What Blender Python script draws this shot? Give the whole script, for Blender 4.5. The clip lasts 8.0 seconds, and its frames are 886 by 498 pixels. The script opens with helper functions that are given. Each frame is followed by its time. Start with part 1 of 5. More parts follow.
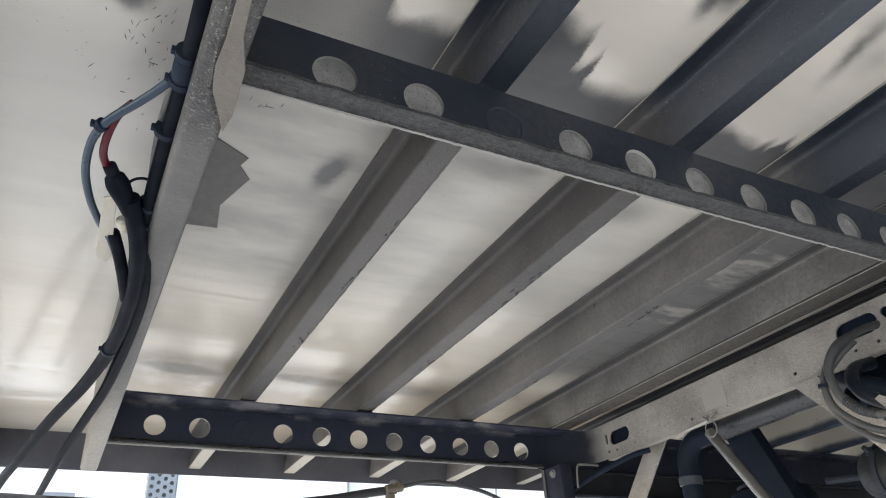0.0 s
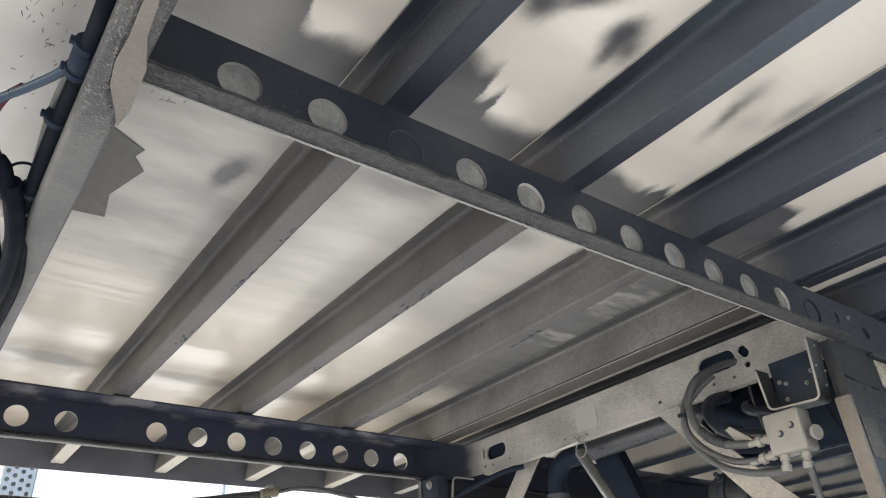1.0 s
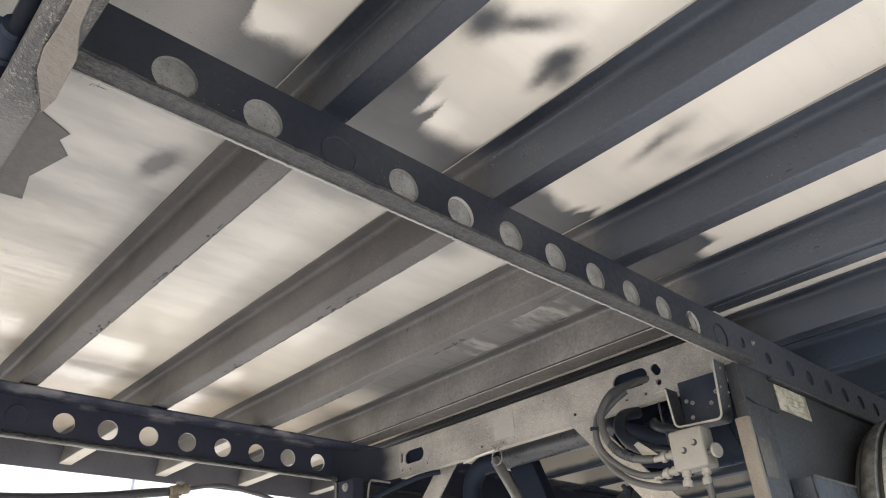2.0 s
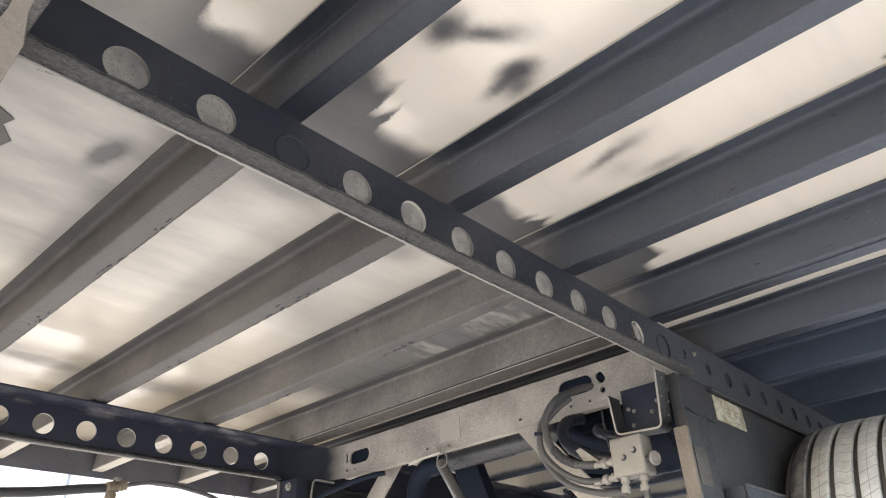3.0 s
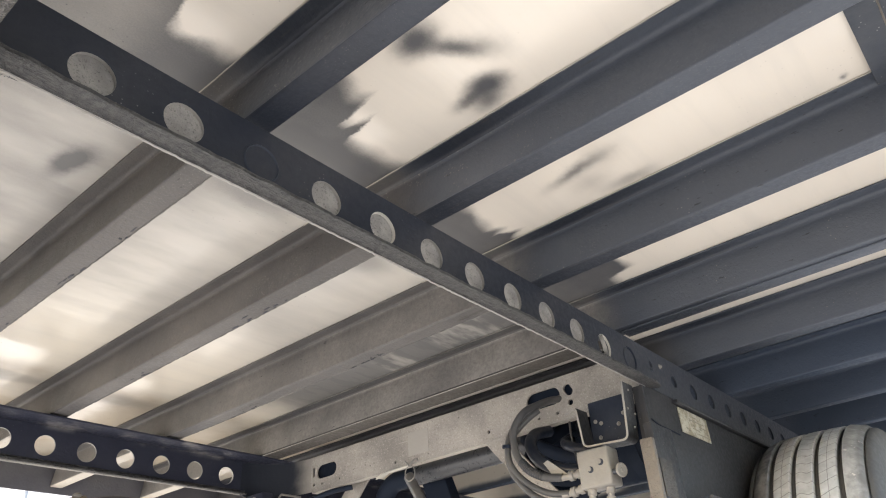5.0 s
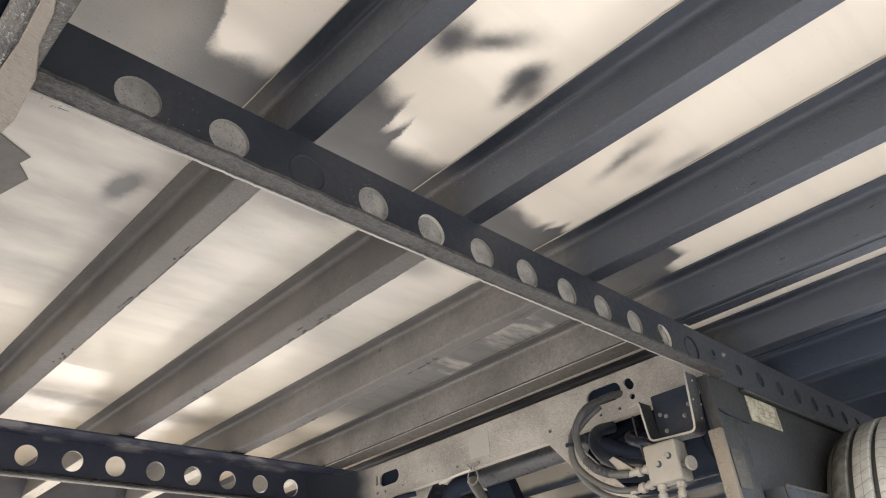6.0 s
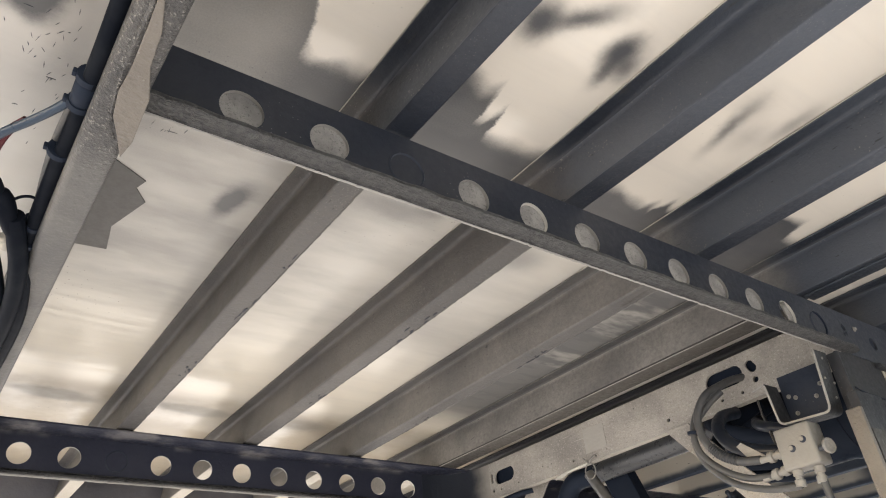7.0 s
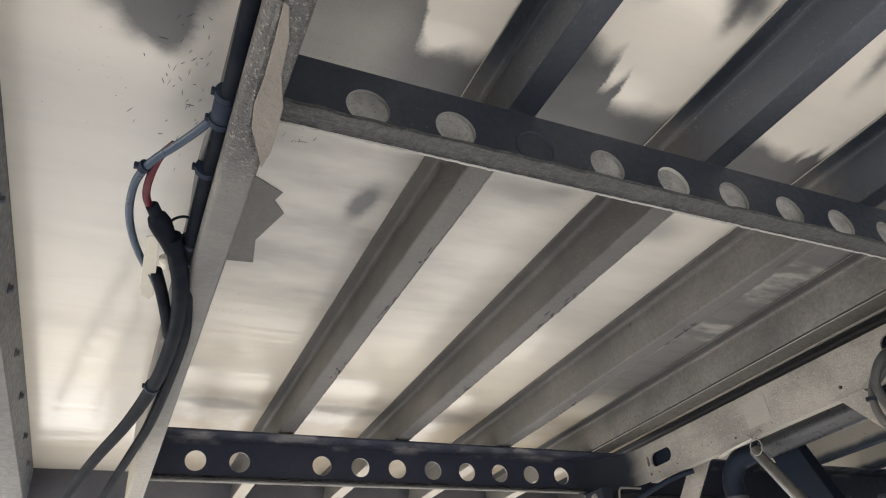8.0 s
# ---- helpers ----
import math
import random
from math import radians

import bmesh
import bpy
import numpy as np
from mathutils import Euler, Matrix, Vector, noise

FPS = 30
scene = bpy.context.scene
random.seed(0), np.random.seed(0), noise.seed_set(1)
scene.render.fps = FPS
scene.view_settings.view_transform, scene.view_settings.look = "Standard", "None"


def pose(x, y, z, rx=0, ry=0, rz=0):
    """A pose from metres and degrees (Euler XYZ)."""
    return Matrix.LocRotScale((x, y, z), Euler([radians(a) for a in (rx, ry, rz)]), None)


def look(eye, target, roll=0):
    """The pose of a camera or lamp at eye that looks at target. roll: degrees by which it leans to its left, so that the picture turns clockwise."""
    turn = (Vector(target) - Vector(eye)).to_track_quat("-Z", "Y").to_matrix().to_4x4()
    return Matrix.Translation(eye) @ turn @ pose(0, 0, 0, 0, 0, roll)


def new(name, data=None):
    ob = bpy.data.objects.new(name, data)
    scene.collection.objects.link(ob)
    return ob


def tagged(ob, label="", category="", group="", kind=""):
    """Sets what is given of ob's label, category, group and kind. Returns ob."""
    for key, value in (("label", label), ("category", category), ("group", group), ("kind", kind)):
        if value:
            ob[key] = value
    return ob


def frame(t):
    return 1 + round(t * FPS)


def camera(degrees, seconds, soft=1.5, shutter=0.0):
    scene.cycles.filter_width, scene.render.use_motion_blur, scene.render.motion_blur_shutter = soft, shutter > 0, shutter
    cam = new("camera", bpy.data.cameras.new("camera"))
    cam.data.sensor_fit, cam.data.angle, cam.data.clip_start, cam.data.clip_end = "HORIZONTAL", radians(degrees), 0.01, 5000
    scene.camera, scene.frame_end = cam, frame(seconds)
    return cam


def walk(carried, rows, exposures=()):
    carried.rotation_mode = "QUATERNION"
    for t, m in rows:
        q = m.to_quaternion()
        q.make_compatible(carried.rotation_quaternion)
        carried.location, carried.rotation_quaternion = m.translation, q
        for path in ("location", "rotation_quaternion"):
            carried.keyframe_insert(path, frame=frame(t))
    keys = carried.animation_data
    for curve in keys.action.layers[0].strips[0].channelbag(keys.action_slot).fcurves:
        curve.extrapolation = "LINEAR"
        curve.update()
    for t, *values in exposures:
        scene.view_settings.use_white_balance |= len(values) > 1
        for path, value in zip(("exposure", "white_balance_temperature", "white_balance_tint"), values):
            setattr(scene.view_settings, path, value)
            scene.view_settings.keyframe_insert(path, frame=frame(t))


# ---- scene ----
cam = camera(63.7, 8.0, 1.1)
PATH = [
    (0, (-0.175, -0.508, 0.477), (0.668, 0.999, 1.486), -4.3),
    (0.5, (-0.178, -0.523, 0.473), (0.78, 0.917, 1.478), -4.2),
    (1, (-0.178, -0.538, 0.476), (0.892, 0.817, 1.484), -3.8),
    (1.5, (-0.182, -0.548, 0.477), (0.97, 0.74, 1.484), -3.4),
    (3, (-0.184, -0.565, 0.479), (1.115, 0.582, 1.477), -3.0),
    (3.5, (-0.186, -0.566, 0.477), (1.148, 0.536, 1.479), -2.9),
    (4, (-0.184, -0.568, 0.477), (1.168, 0.508, 1.485), -3.2),
    (5.5, (-0.182, -0.563, 0.476), (1.138, 0.529, 1.507), -5.1),
    (6, (-0.179, -0.553, 0.478), (1.073, 0.606, 1.522), -5.7),
    (6.5, (-0.183, -0.545, 0.475), (0.989, 0.682, 1.534), -6.1),
    (7, (-0.181, -0.531, 0.475), (0.874, 0.792, 1.542), -5.6),
    (7.5, (-0.181, -0.518, 0.477), (0.735, 0.901, 1.548), -5.3),
    (8, (-0.188, -0.506, 0.475), (0.578, 0.996, 1.552), -5.5),
]
EXPOSE = [(0.0, 1.42, 6140, 10), (0.5, 1.55, 6200, 10), (1.0, 1.68, 6290, 10), (1.5, 1.76, 6430, 11), (3.0, 1.91, 6640, 13), (4.0, 1.95, 6680, 13), (5.5, 1.95, 6740, 13), (6.5, 1.95, 6850, 13), (7.0, 1.83, 6840, 13), (7.5, 1.72, 6750, 12), (8.0, 1.57, 6610, 11)]
walk(cam, [(t, look(eye, target, roll)) for t, eye, target, roll in PATH], EXPOSE)

# ---------------------------------------------------------------- world, sun
SUN_ELEV, SUN_AZ = 25.0, 187.0   # azimuth of the sun, degrees from +x anticlockwise
world = bpy.data.worlds.new("sky")
scene.world = world
world.use_nodes = True
wn = world.node_tree
wn.nodes.clear()
sky = wn.nodes.new("ShaderNodeTexSky")
sky.sky_type = 'NISHITA'
sky.sun_disc = False
sky.sun_elevation = radians(SUN_ELEV)
sky.sun_rotation = radians(90.0 - SUN_AZ)
bg = wn.nodes.new("ShaderNodeBackground")
bg.inputs["Strength"].default_value = 0.15
wo = wn.nodes.new("ShaderNodeOutputWorld")
wn.links.new(sky.outputs[0], bg.inputs[0])
wn.links.new(bg.outputs[0], wo.inputs[0])
sun = new("sun", bpy.data.lights.new("sun", "SUN"))
sun.data.energy = 5.0
sun.data.angle = radians(0.5)
sun.data.color = (1.0, 0.96, 0.91)
se, sa = radians(SUN_ELEV), radians(SUN_AZ)
sun.matrix_world = look((8 * math.cos(se) * math.cos(sa), 8 * math.cos(se) * math.sin(sa), 8 * math.sin(se)), (0, 0, 0))


# ---------------------------------------------------------------- materials
class Nodes:
    """A short way to write node trees."""

    def __init__(self, name):
        self.mat = bpy.data.materials.new(name)
        self.mat.use_nodes = True
        self.t = self.mat.node_tree
        self.b = self.t.nodes["Principled BSDF"]
        self.pos = self.t.nodes.new("ShaderNodeNewGeometry").outputs["Position"]

    def put(self, sock, v):
        if isinstance(v, bpy.types.NodeSocket):
            self.t.links.new(v, sock)
        else:
            sock.default_value = v

    def math(self, op, a, b=0.0, c=0.0):
        n = self.t.nodes.new("ShaderNodeMath")
        n.operation = op
        for i, v in enumerate((a, b, c)):
            self.put(n.inputs[i], v)
        return n.outputs[0]

    def vec(self, op, a, b=(0, 0, 0)):
        n = self.t.nodes.new("ShaderNodeVectorMath")
        n.operation = op
        self.put(n.inputs[0], a)
        if op == "SCALE":
            self.put(n.inputs["Scale"], b)
        else:
            self.put(n.inputs[1], b)
        return n.outputs["Value" if op == "LENGTH" else "Vector"]

    def noise(self, scale, detail=3.0, rough=0.55, at=None, stretch=None, colour=False):
        p = self.pos if at is None else at
        if stretch:
            p = self.vec("MULTIPLY", p, stretch)
        n = self.t.nodes.new("ShaderNodeTexNoise")
        n.inputs["Scale"].default_value = scale
        n.inputs["Detail"].default_value = detail
        n.inputs["Roughness"].default_value = rough
        self.t.links.new(p, n.inputs["Vector"])
        return n.outputs["Color" if colour else "Fac"]

    def spots(self, scale, size):
        """Small dots: 1 on a dot."""
        n = self.t.nodes.new("ShaderNodeTexVoronoi")
        n.inputs["Scale"].default_value = scale
        self.t.links.new(self.pos, n.inputs["Vector"])
        return self.ramp(n.outputs["Distance"], size, size * 0.5)

    def ramp(self, v, lo, hi, a=0.0, b=1.0):
        n = self.t.nodes.new("ShaderNodeMapRange")
        n.interpolation_type = "SMOOTHSTEP"
        for i, x in enumerate((v, lo, hi, a, b)):
            self.put(n.inputs[i], x)
        return n.outputs[0]

    def ramp_linear(self, v, lo, hi):
        n = self.t.nodes.new("ShaderNodeMapRange")
        for i, x in enumerate((v, lo, hi, 0.0, 1.0)):
            self.put(n.inputs[i], x)
        return n.outputs[0]

    def mix(self, f, a, b):
        n = self.t.nodes.new("ShaderNodeMix")
        n.data_type = "RGBA"
        self.put(n.inputs["Factor"], f)
        for s, v in (("A", a), ("B", b)):
            sock = [i for i in n.inputs if i.name == s and i.type == "RGBA"][0]
            self.put(sock, (*v, 1.0) if isinstance(v, tuple) and len(v) == 3 else v)
        return [o for o in n.outputs if o.type == "RGBA"][0]

    def bump(self, h, strength=0.3, dist=0.01, after=None):
        n = self.t.nodes.new("ShaderNodeBump")
        n.inputs["Strength"].default_value = strength
        n.inputs["Distance"].default_value = dist
        self.put(n.inputs["Height"], h)
        if after is not None:
            self.put(n.inputs["Normal"], after)
        return n.outputs[0]

    def done(self, colour, rough=0.5, metal=0.0, normal=None, spec=0.5):
        self.put(self.b.inputs["Base Color"], (*colour, 1.0) if isinstance(colour, tuple) else colour)
        self.put(self.b.inputs["Roughness"], rough)
        self.put(self.b.inputs["Metallic"], metal)
        self.b.inputs["Specular IOR Level"].default_value = spec
        if normal is not None:
            self.put(self.b.inputs["Normal"], normal)
        return self.mat


def painted(name, base, dust, amount=0.4, grit=0.3, rough=0.5, bumpy=0.25, spec=0.5, ior=1.45):
    """Paint with a film of road dust, grit specks and runs."""
    n = Nodes(name)
    n.b.inputs["IOR"].default_value = ior
    film = n.ramp(n.noise(5.0, 5.0, 0.65), 0.36, 0.74)
    fine = n.noise(90.0, 4.0, 0.7)
    f = n.math("MULTIPLY", n.math("MULTIPLY_ADD", fine, 0.7, 0.3), film)
    f = n.math("MULTIPLY", f, amount)
    c = n.mix(f, base, dust)
    speck = n.math("MULTIPLY", n.spots(120.0, 0.16), n.ramp(n.noise(9.0, 2.0), 0.5, 0.66))
    c = n.mix(n.math("MULTIPLY", speck, grit), c, (0.5, 0.48, 0.44))
    h = n.math("ADD", n.noise(140.0, 3.0, 0.6), n.math("MULTIPLY", n.noise(26.0, 3.0), 0.8))
    return n.done(c, n.ramp(fine, 0.3, 0.7, rough - 0.1, rough + 0.15), 0.0, n.bump(h, bumpy, 0.003), spec)


def beam_material():
    """Black paint with a thin dust film, greyer towards the wheels."""
    n = Nodes("black_beam_paint")
    sp = n.t.nodes.new("ShaderNodeSeparateXYZ")
    n.t.links.new(n.pos, sp.inputs[0])
    film = n.ramp(n.noise(5.0, 5.0, 0.65), 0.36, 0.74)
    fine = n.noise(90.0, 4.0, 0.7)
    c = n.mix(n.math("MULTIPLY", n.math("MULTIPLY", fine, film), 0.28), (0.0200, 0.0245, 0.0345), (0.10, 0.10, 0.104))
    wheels = n.math("MULTIPLY", n.ramp(sp.outputs[0], 0.75, 1.2), n.ramp(sp.outputs[1], 0.9, 0.4))
    c = n.mix(n.math("MULTIPLY", wheels, n.ramp(fine, 0.3, 0.7, 0.45, 0.85)), c, (0.055, 0.061, 0.072))
    speck = n.math("MULTIPLY", n.spots(150.0, 0.16), n.ramp(n.noise(9.0, 2.0), 0.5, 0.66, 0.0, 0.3))
    c = n.mix(speck, c, (0.45, 0.44, 0.42))
    # second beam: sky blue and pale reflections are painted into the colour
    second = n.ramp(sp.outputs[1], 1.0, 1.1)
    c = n.mix(n.math("MULTIPLY", second, 0.5), c, (0.026, 0.027, 0.050))
    pale_edge = n.math("MULTIPLY", n.ramp(n.noise(9.0, 3.0, 0.6, stretch=(1.0, 1.0, 0.3)), 0.50, 0.66, 0.0, 0.55), n.ramp(sp.outputs[2], 1.033, 1.050))
    c = n.mix(n.math("MULTIPLY", pale_edge, second), c, (0.30, 0.285, 0.275))
    h = n.math("ADD", n.noise(140.0, 3.0, 0.6), n.math("MULTIPLY", n.noise(26.0, 3.0), 0.8))
    return n.done(c, n.ramp(fine, 0.3, 0.7, 0.4, 0.65), 0.0, n.bump(h, 0.25, 0.003), 0.3)


BEAMM = beam_material()
STEEL = painted("dark_chassis_paint", (0.044, 0.053, 0.069), (0.175, 0.178, 0.182), 0.45, 0.45, 0.5, 0.25, 0.35)


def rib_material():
    """Black paint; the bays between the beams carry a brown dust film, the bay before the first beam is near black
    underneath. Light and shade on some faces are painted in too.
    """
    n = Nodes("rib_paint_dust_and_light")
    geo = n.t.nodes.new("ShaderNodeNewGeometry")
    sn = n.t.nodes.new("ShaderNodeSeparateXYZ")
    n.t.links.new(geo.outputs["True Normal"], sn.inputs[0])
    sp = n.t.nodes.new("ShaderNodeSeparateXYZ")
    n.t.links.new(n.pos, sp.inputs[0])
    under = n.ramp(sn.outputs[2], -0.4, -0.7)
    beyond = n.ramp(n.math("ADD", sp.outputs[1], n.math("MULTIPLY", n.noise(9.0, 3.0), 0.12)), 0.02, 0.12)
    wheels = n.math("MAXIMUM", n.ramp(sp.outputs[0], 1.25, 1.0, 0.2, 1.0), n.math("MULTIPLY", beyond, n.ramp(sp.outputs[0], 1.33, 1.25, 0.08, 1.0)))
    # sides beyond the chassis: their sunlit tone is painted in, near the top only
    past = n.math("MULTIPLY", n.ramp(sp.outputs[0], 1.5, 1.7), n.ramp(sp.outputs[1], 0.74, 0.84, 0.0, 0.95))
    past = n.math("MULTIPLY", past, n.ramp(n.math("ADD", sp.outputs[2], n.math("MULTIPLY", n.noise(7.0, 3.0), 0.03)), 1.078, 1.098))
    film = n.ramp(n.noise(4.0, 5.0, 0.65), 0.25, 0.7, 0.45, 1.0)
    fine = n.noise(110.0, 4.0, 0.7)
    # dust thinned past x 0.95 to paint the cross member's shade underneath
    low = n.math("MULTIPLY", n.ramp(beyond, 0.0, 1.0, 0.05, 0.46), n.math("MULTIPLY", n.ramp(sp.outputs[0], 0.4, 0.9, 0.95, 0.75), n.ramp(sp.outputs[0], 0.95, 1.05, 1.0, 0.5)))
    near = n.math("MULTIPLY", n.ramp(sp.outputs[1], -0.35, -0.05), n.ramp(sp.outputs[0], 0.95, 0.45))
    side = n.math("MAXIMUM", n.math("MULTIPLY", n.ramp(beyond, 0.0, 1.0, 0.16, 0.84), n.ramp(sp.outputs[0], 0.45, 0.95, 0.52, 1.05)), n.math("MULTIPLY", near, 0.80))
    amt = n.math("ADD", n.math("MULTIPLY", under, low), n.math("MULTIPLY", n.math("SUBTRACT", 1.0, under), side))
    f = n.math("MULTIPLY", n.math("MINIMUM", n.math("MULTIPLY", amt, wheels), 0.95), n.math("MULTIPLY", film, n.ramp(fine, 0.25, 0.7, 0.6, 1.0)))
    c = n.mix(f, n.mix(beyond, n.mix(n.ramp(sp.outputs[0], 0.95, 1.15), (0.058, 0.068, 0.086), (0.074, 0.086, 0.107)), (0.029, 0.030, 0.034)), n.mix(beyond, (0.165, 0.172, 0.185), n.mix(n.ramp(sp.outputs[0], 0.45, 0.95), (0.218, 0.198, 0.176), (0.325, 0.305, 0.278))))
    dark_under = n.math("MULTIPLY", n.math("MULTIPLY", under, n.math("SUBTRACT", 1.0, beyond)), n.ramp(n.math("ADD", sp.outputs[1], n.math("MULTIPLY", n.noise(5.0, 3.0), 0.2)), -0.30, 0.0, 0.0, 0.9))
    c = n.mix(dark_under, c, (0.012, 0.016, 0.025))
    # blue of the skylight mixed into the paint towards the wheels
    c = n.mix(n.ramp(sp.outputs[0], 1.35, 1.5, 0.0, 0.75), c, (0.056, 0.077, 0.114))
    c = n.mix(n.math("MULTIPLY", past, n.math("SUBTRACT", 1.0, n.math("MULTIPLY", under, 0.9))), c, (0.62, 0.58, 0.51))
    # undersides beyond the second beam: light from the yard painted in
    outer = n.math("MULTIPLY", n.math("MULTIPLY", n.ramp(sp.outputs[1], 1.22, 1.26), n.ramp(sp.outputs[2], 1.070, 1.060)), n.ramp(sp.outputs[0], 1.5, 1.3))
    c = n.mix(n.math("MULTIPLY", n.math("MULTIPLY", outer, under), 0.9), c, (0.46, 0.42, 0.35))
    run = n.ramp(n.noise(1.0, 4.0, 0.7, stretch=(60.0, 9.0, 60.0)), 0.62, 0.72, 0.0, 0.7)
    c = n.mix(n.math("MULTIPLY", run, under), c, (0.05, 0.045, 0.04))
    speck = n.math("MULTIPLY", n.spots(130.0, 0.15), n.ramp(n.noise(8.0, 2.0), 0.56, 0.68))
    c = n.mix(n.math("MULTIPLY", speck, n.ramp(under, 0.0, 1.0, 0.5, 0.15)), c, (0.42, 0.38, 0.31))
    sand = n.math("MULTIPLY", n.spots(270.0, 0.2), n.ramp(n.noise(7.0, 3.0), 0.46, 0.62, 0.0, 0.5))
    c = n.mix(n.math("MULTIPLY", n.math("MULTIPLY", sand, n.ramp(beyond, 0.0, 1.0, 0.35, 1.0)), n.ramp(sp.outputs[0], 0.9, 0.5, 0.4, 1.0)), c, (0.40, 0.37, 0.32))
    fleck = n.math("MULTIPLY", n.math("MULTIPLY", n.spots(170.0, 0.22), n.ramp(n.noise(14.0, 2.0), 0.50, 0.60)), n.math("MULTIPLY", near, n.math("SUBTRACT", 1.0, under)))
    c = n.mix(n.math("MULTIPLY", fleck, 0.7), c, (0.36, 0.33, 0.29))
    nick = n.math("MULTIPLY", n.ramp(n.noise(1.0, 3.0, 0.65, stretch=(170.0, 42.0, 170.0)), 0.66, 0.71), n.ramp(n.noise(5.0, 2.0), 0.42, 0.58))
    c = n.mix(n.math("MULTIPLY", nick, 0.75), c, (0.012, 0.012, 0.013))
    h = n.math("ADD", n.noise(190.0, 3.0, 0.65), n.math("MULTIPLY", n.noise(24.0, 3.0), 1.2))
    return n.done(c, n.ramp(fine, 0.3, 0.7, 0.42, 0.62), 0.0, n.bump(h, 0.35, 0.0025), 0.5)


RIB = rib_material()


def beige_material():
    """Thick road dust on grey paint, sandy to the eye, with stone chips and scratches."""
    n = Nodes("sandy_dust_on_paint")
    sand = n.noise(260.0, 3.0, 0.75)
    film = n.noise(6.0, 5.0, 0.65)
    c = n.mix(n.ramp(film, 0.3, 0.7), (0.27, 0.252, 0.228), (0.44, 0.41, 0.365))
    c = n.mix(n.ramp(sand, 0.56, 0.72, 0.0, 0.75), c, (0.64, 0.60, 0.53))
    c = n.mix(n.ramp(sand, 0.42, 0.30, 0.0, 0.7), c, (0.13, 0.12, 0.105))
    chip = n.math("MULTIPLY", n.spots(48.0, 0.12), n.ramp(n.noise(11.0, 2.0), 0.5, 0.62))
    c = n.mix(n.math("MULTIPLY", chip, 0.85), c, (0.05, 0.045, 0.04))
    scratch = n.ramp(n.noise(1.0, 3.0, 0.6, stretch=(30.0, 6.0, 150.0)), 0.66, 0.72, 0.0, 0.5)
    c = n.mix(scratch, c, (0.58, 0.54, 0.48))
    h = n.math("ADD", sand, n.math("MULTIPLY", n.noise(30.0, 3.0), 1.5))
    return n.done(c, 0.75, 0.0, n.bump(h, 0.6, 0.003), 0.3)


BEIGE = beige_material()
EDGE = painted("worn_flange_paint", (0.095, 0.094, 0.092), (0.30, 0.285, 0.26), 0.75, 0.6, 0.6, 0.9)
PALE = painted("pale_worn_paint", (0.120, 0.117, 0.114), (0.22, 0.212, 0.202), 0.6, 0.2, 0.6, 0.6)
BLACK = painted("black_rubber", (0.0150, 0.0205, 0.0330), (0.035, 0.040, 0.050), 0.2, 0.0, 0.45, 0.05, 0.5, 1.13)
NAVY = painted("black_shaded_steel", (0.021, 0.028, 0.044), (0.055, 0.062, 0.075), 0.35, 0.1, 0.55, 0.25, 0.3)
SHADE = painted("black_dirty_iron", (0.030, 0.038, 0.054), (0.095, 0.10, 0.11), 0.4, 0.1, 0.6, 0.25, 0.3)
GREYHOSE = painted("grey_dusty_hose", (0.06, 0.061, 0.063), (0.24, 0.233, 0.222), 0.55, 0.0, 0.4, 0.15)
BLUE = painted("blue_grey_wire", (0.012, 0.027, 0.050), (0.10, 0.125, 0.155), 0.25, 0.0, 0.35, 0.05, 0.4)
CABLE = Nodes("black_cable_sheath")
CABLE.b.inputs["IOR"].default_value = 1.12
CABLE = CABLE.done(CABLE.mix(CABLE.ramp(CABLE.noise(30.0, 3.0), 0.4, 0.7), (0.0068, 0.0085, 0.0125), (0.012, 0.0140, 0.018)), 0.42, 0.0, None, 0.15)
RED = painted("dark_red_wire", (0.062, 0.003, 0.009), (0.05, 0.01, 0.012), 0.2, 0.0, 0.45, 0.1, 0.3)
CREAM = painted("cream_plastic", (0.42, 0.395, 0.33), (0.36, 0.335, 0.28), 0.5, 0.0, 0.5)
LABEL = Nodes("worn_paper_label")
label_c = LABEL.mix(LABEL.ramp(LABEL.noise(38.0, 4.0, 0.65), 0.42, 0.62), (0.42, 0.40, 0.33), (0.24, 0.215, 0.155))
label_c = LABEL.mix(LABEL.ramp(LABEL.noise(1.0, 3.0, 0.6, stretch=(40.0, 1.0, 150.0)), 0.56, 0.66, 0.0, 0.7), label_c, (0.10, 0.10, 0.085))
LABEL = LABEL.done(label_c, 0.7, 0.0, LABEL.bump(LABEL.noise(70.0, 3.0), 0.3, 0.002), 0.3)
BAR = painted("label_print", (0.22, 0.20, 0.16), (0.4, 0.36, 0.3), 0.5, 0.0, 0.7)
ALLOY = painted("dull_alloy", (0.25, 0.24, 0.22), (0.16, 0.15, 0.135), 0.8, 0.0, 0.5, 0.3)
ZINC = Nodes("zinc_steel")
ZINC = ZINC.done(ZINC.mix(ZINC.noise(14.0, 4.0), (0.24, 0.25, 0.26), (0.38, 0.385, 0.39)), 0.5, 0.6)
INNER = Nodes("dusty_inner_plate")
grain = INNER.noise(330.0, 3.0, 0.75)
inner_c = INNER.mix(INNER.ramp(INNER.noise(28.0, 4.0, 0.65), 0.3, 0.7), (0.23, 0.224, 0.212), (0.37, 0.355, 0.328))
inner_c = INNER.mix(INNER.ramp(grain, 0.45, 0.33, 0.0, 0.65), inner_c, (0.07, 0.068, 0.064))
INNER = INNER.done(inner_c, 0.8, 0.0, INNER.bump(grain, 0.9, 0.003), 0.3)


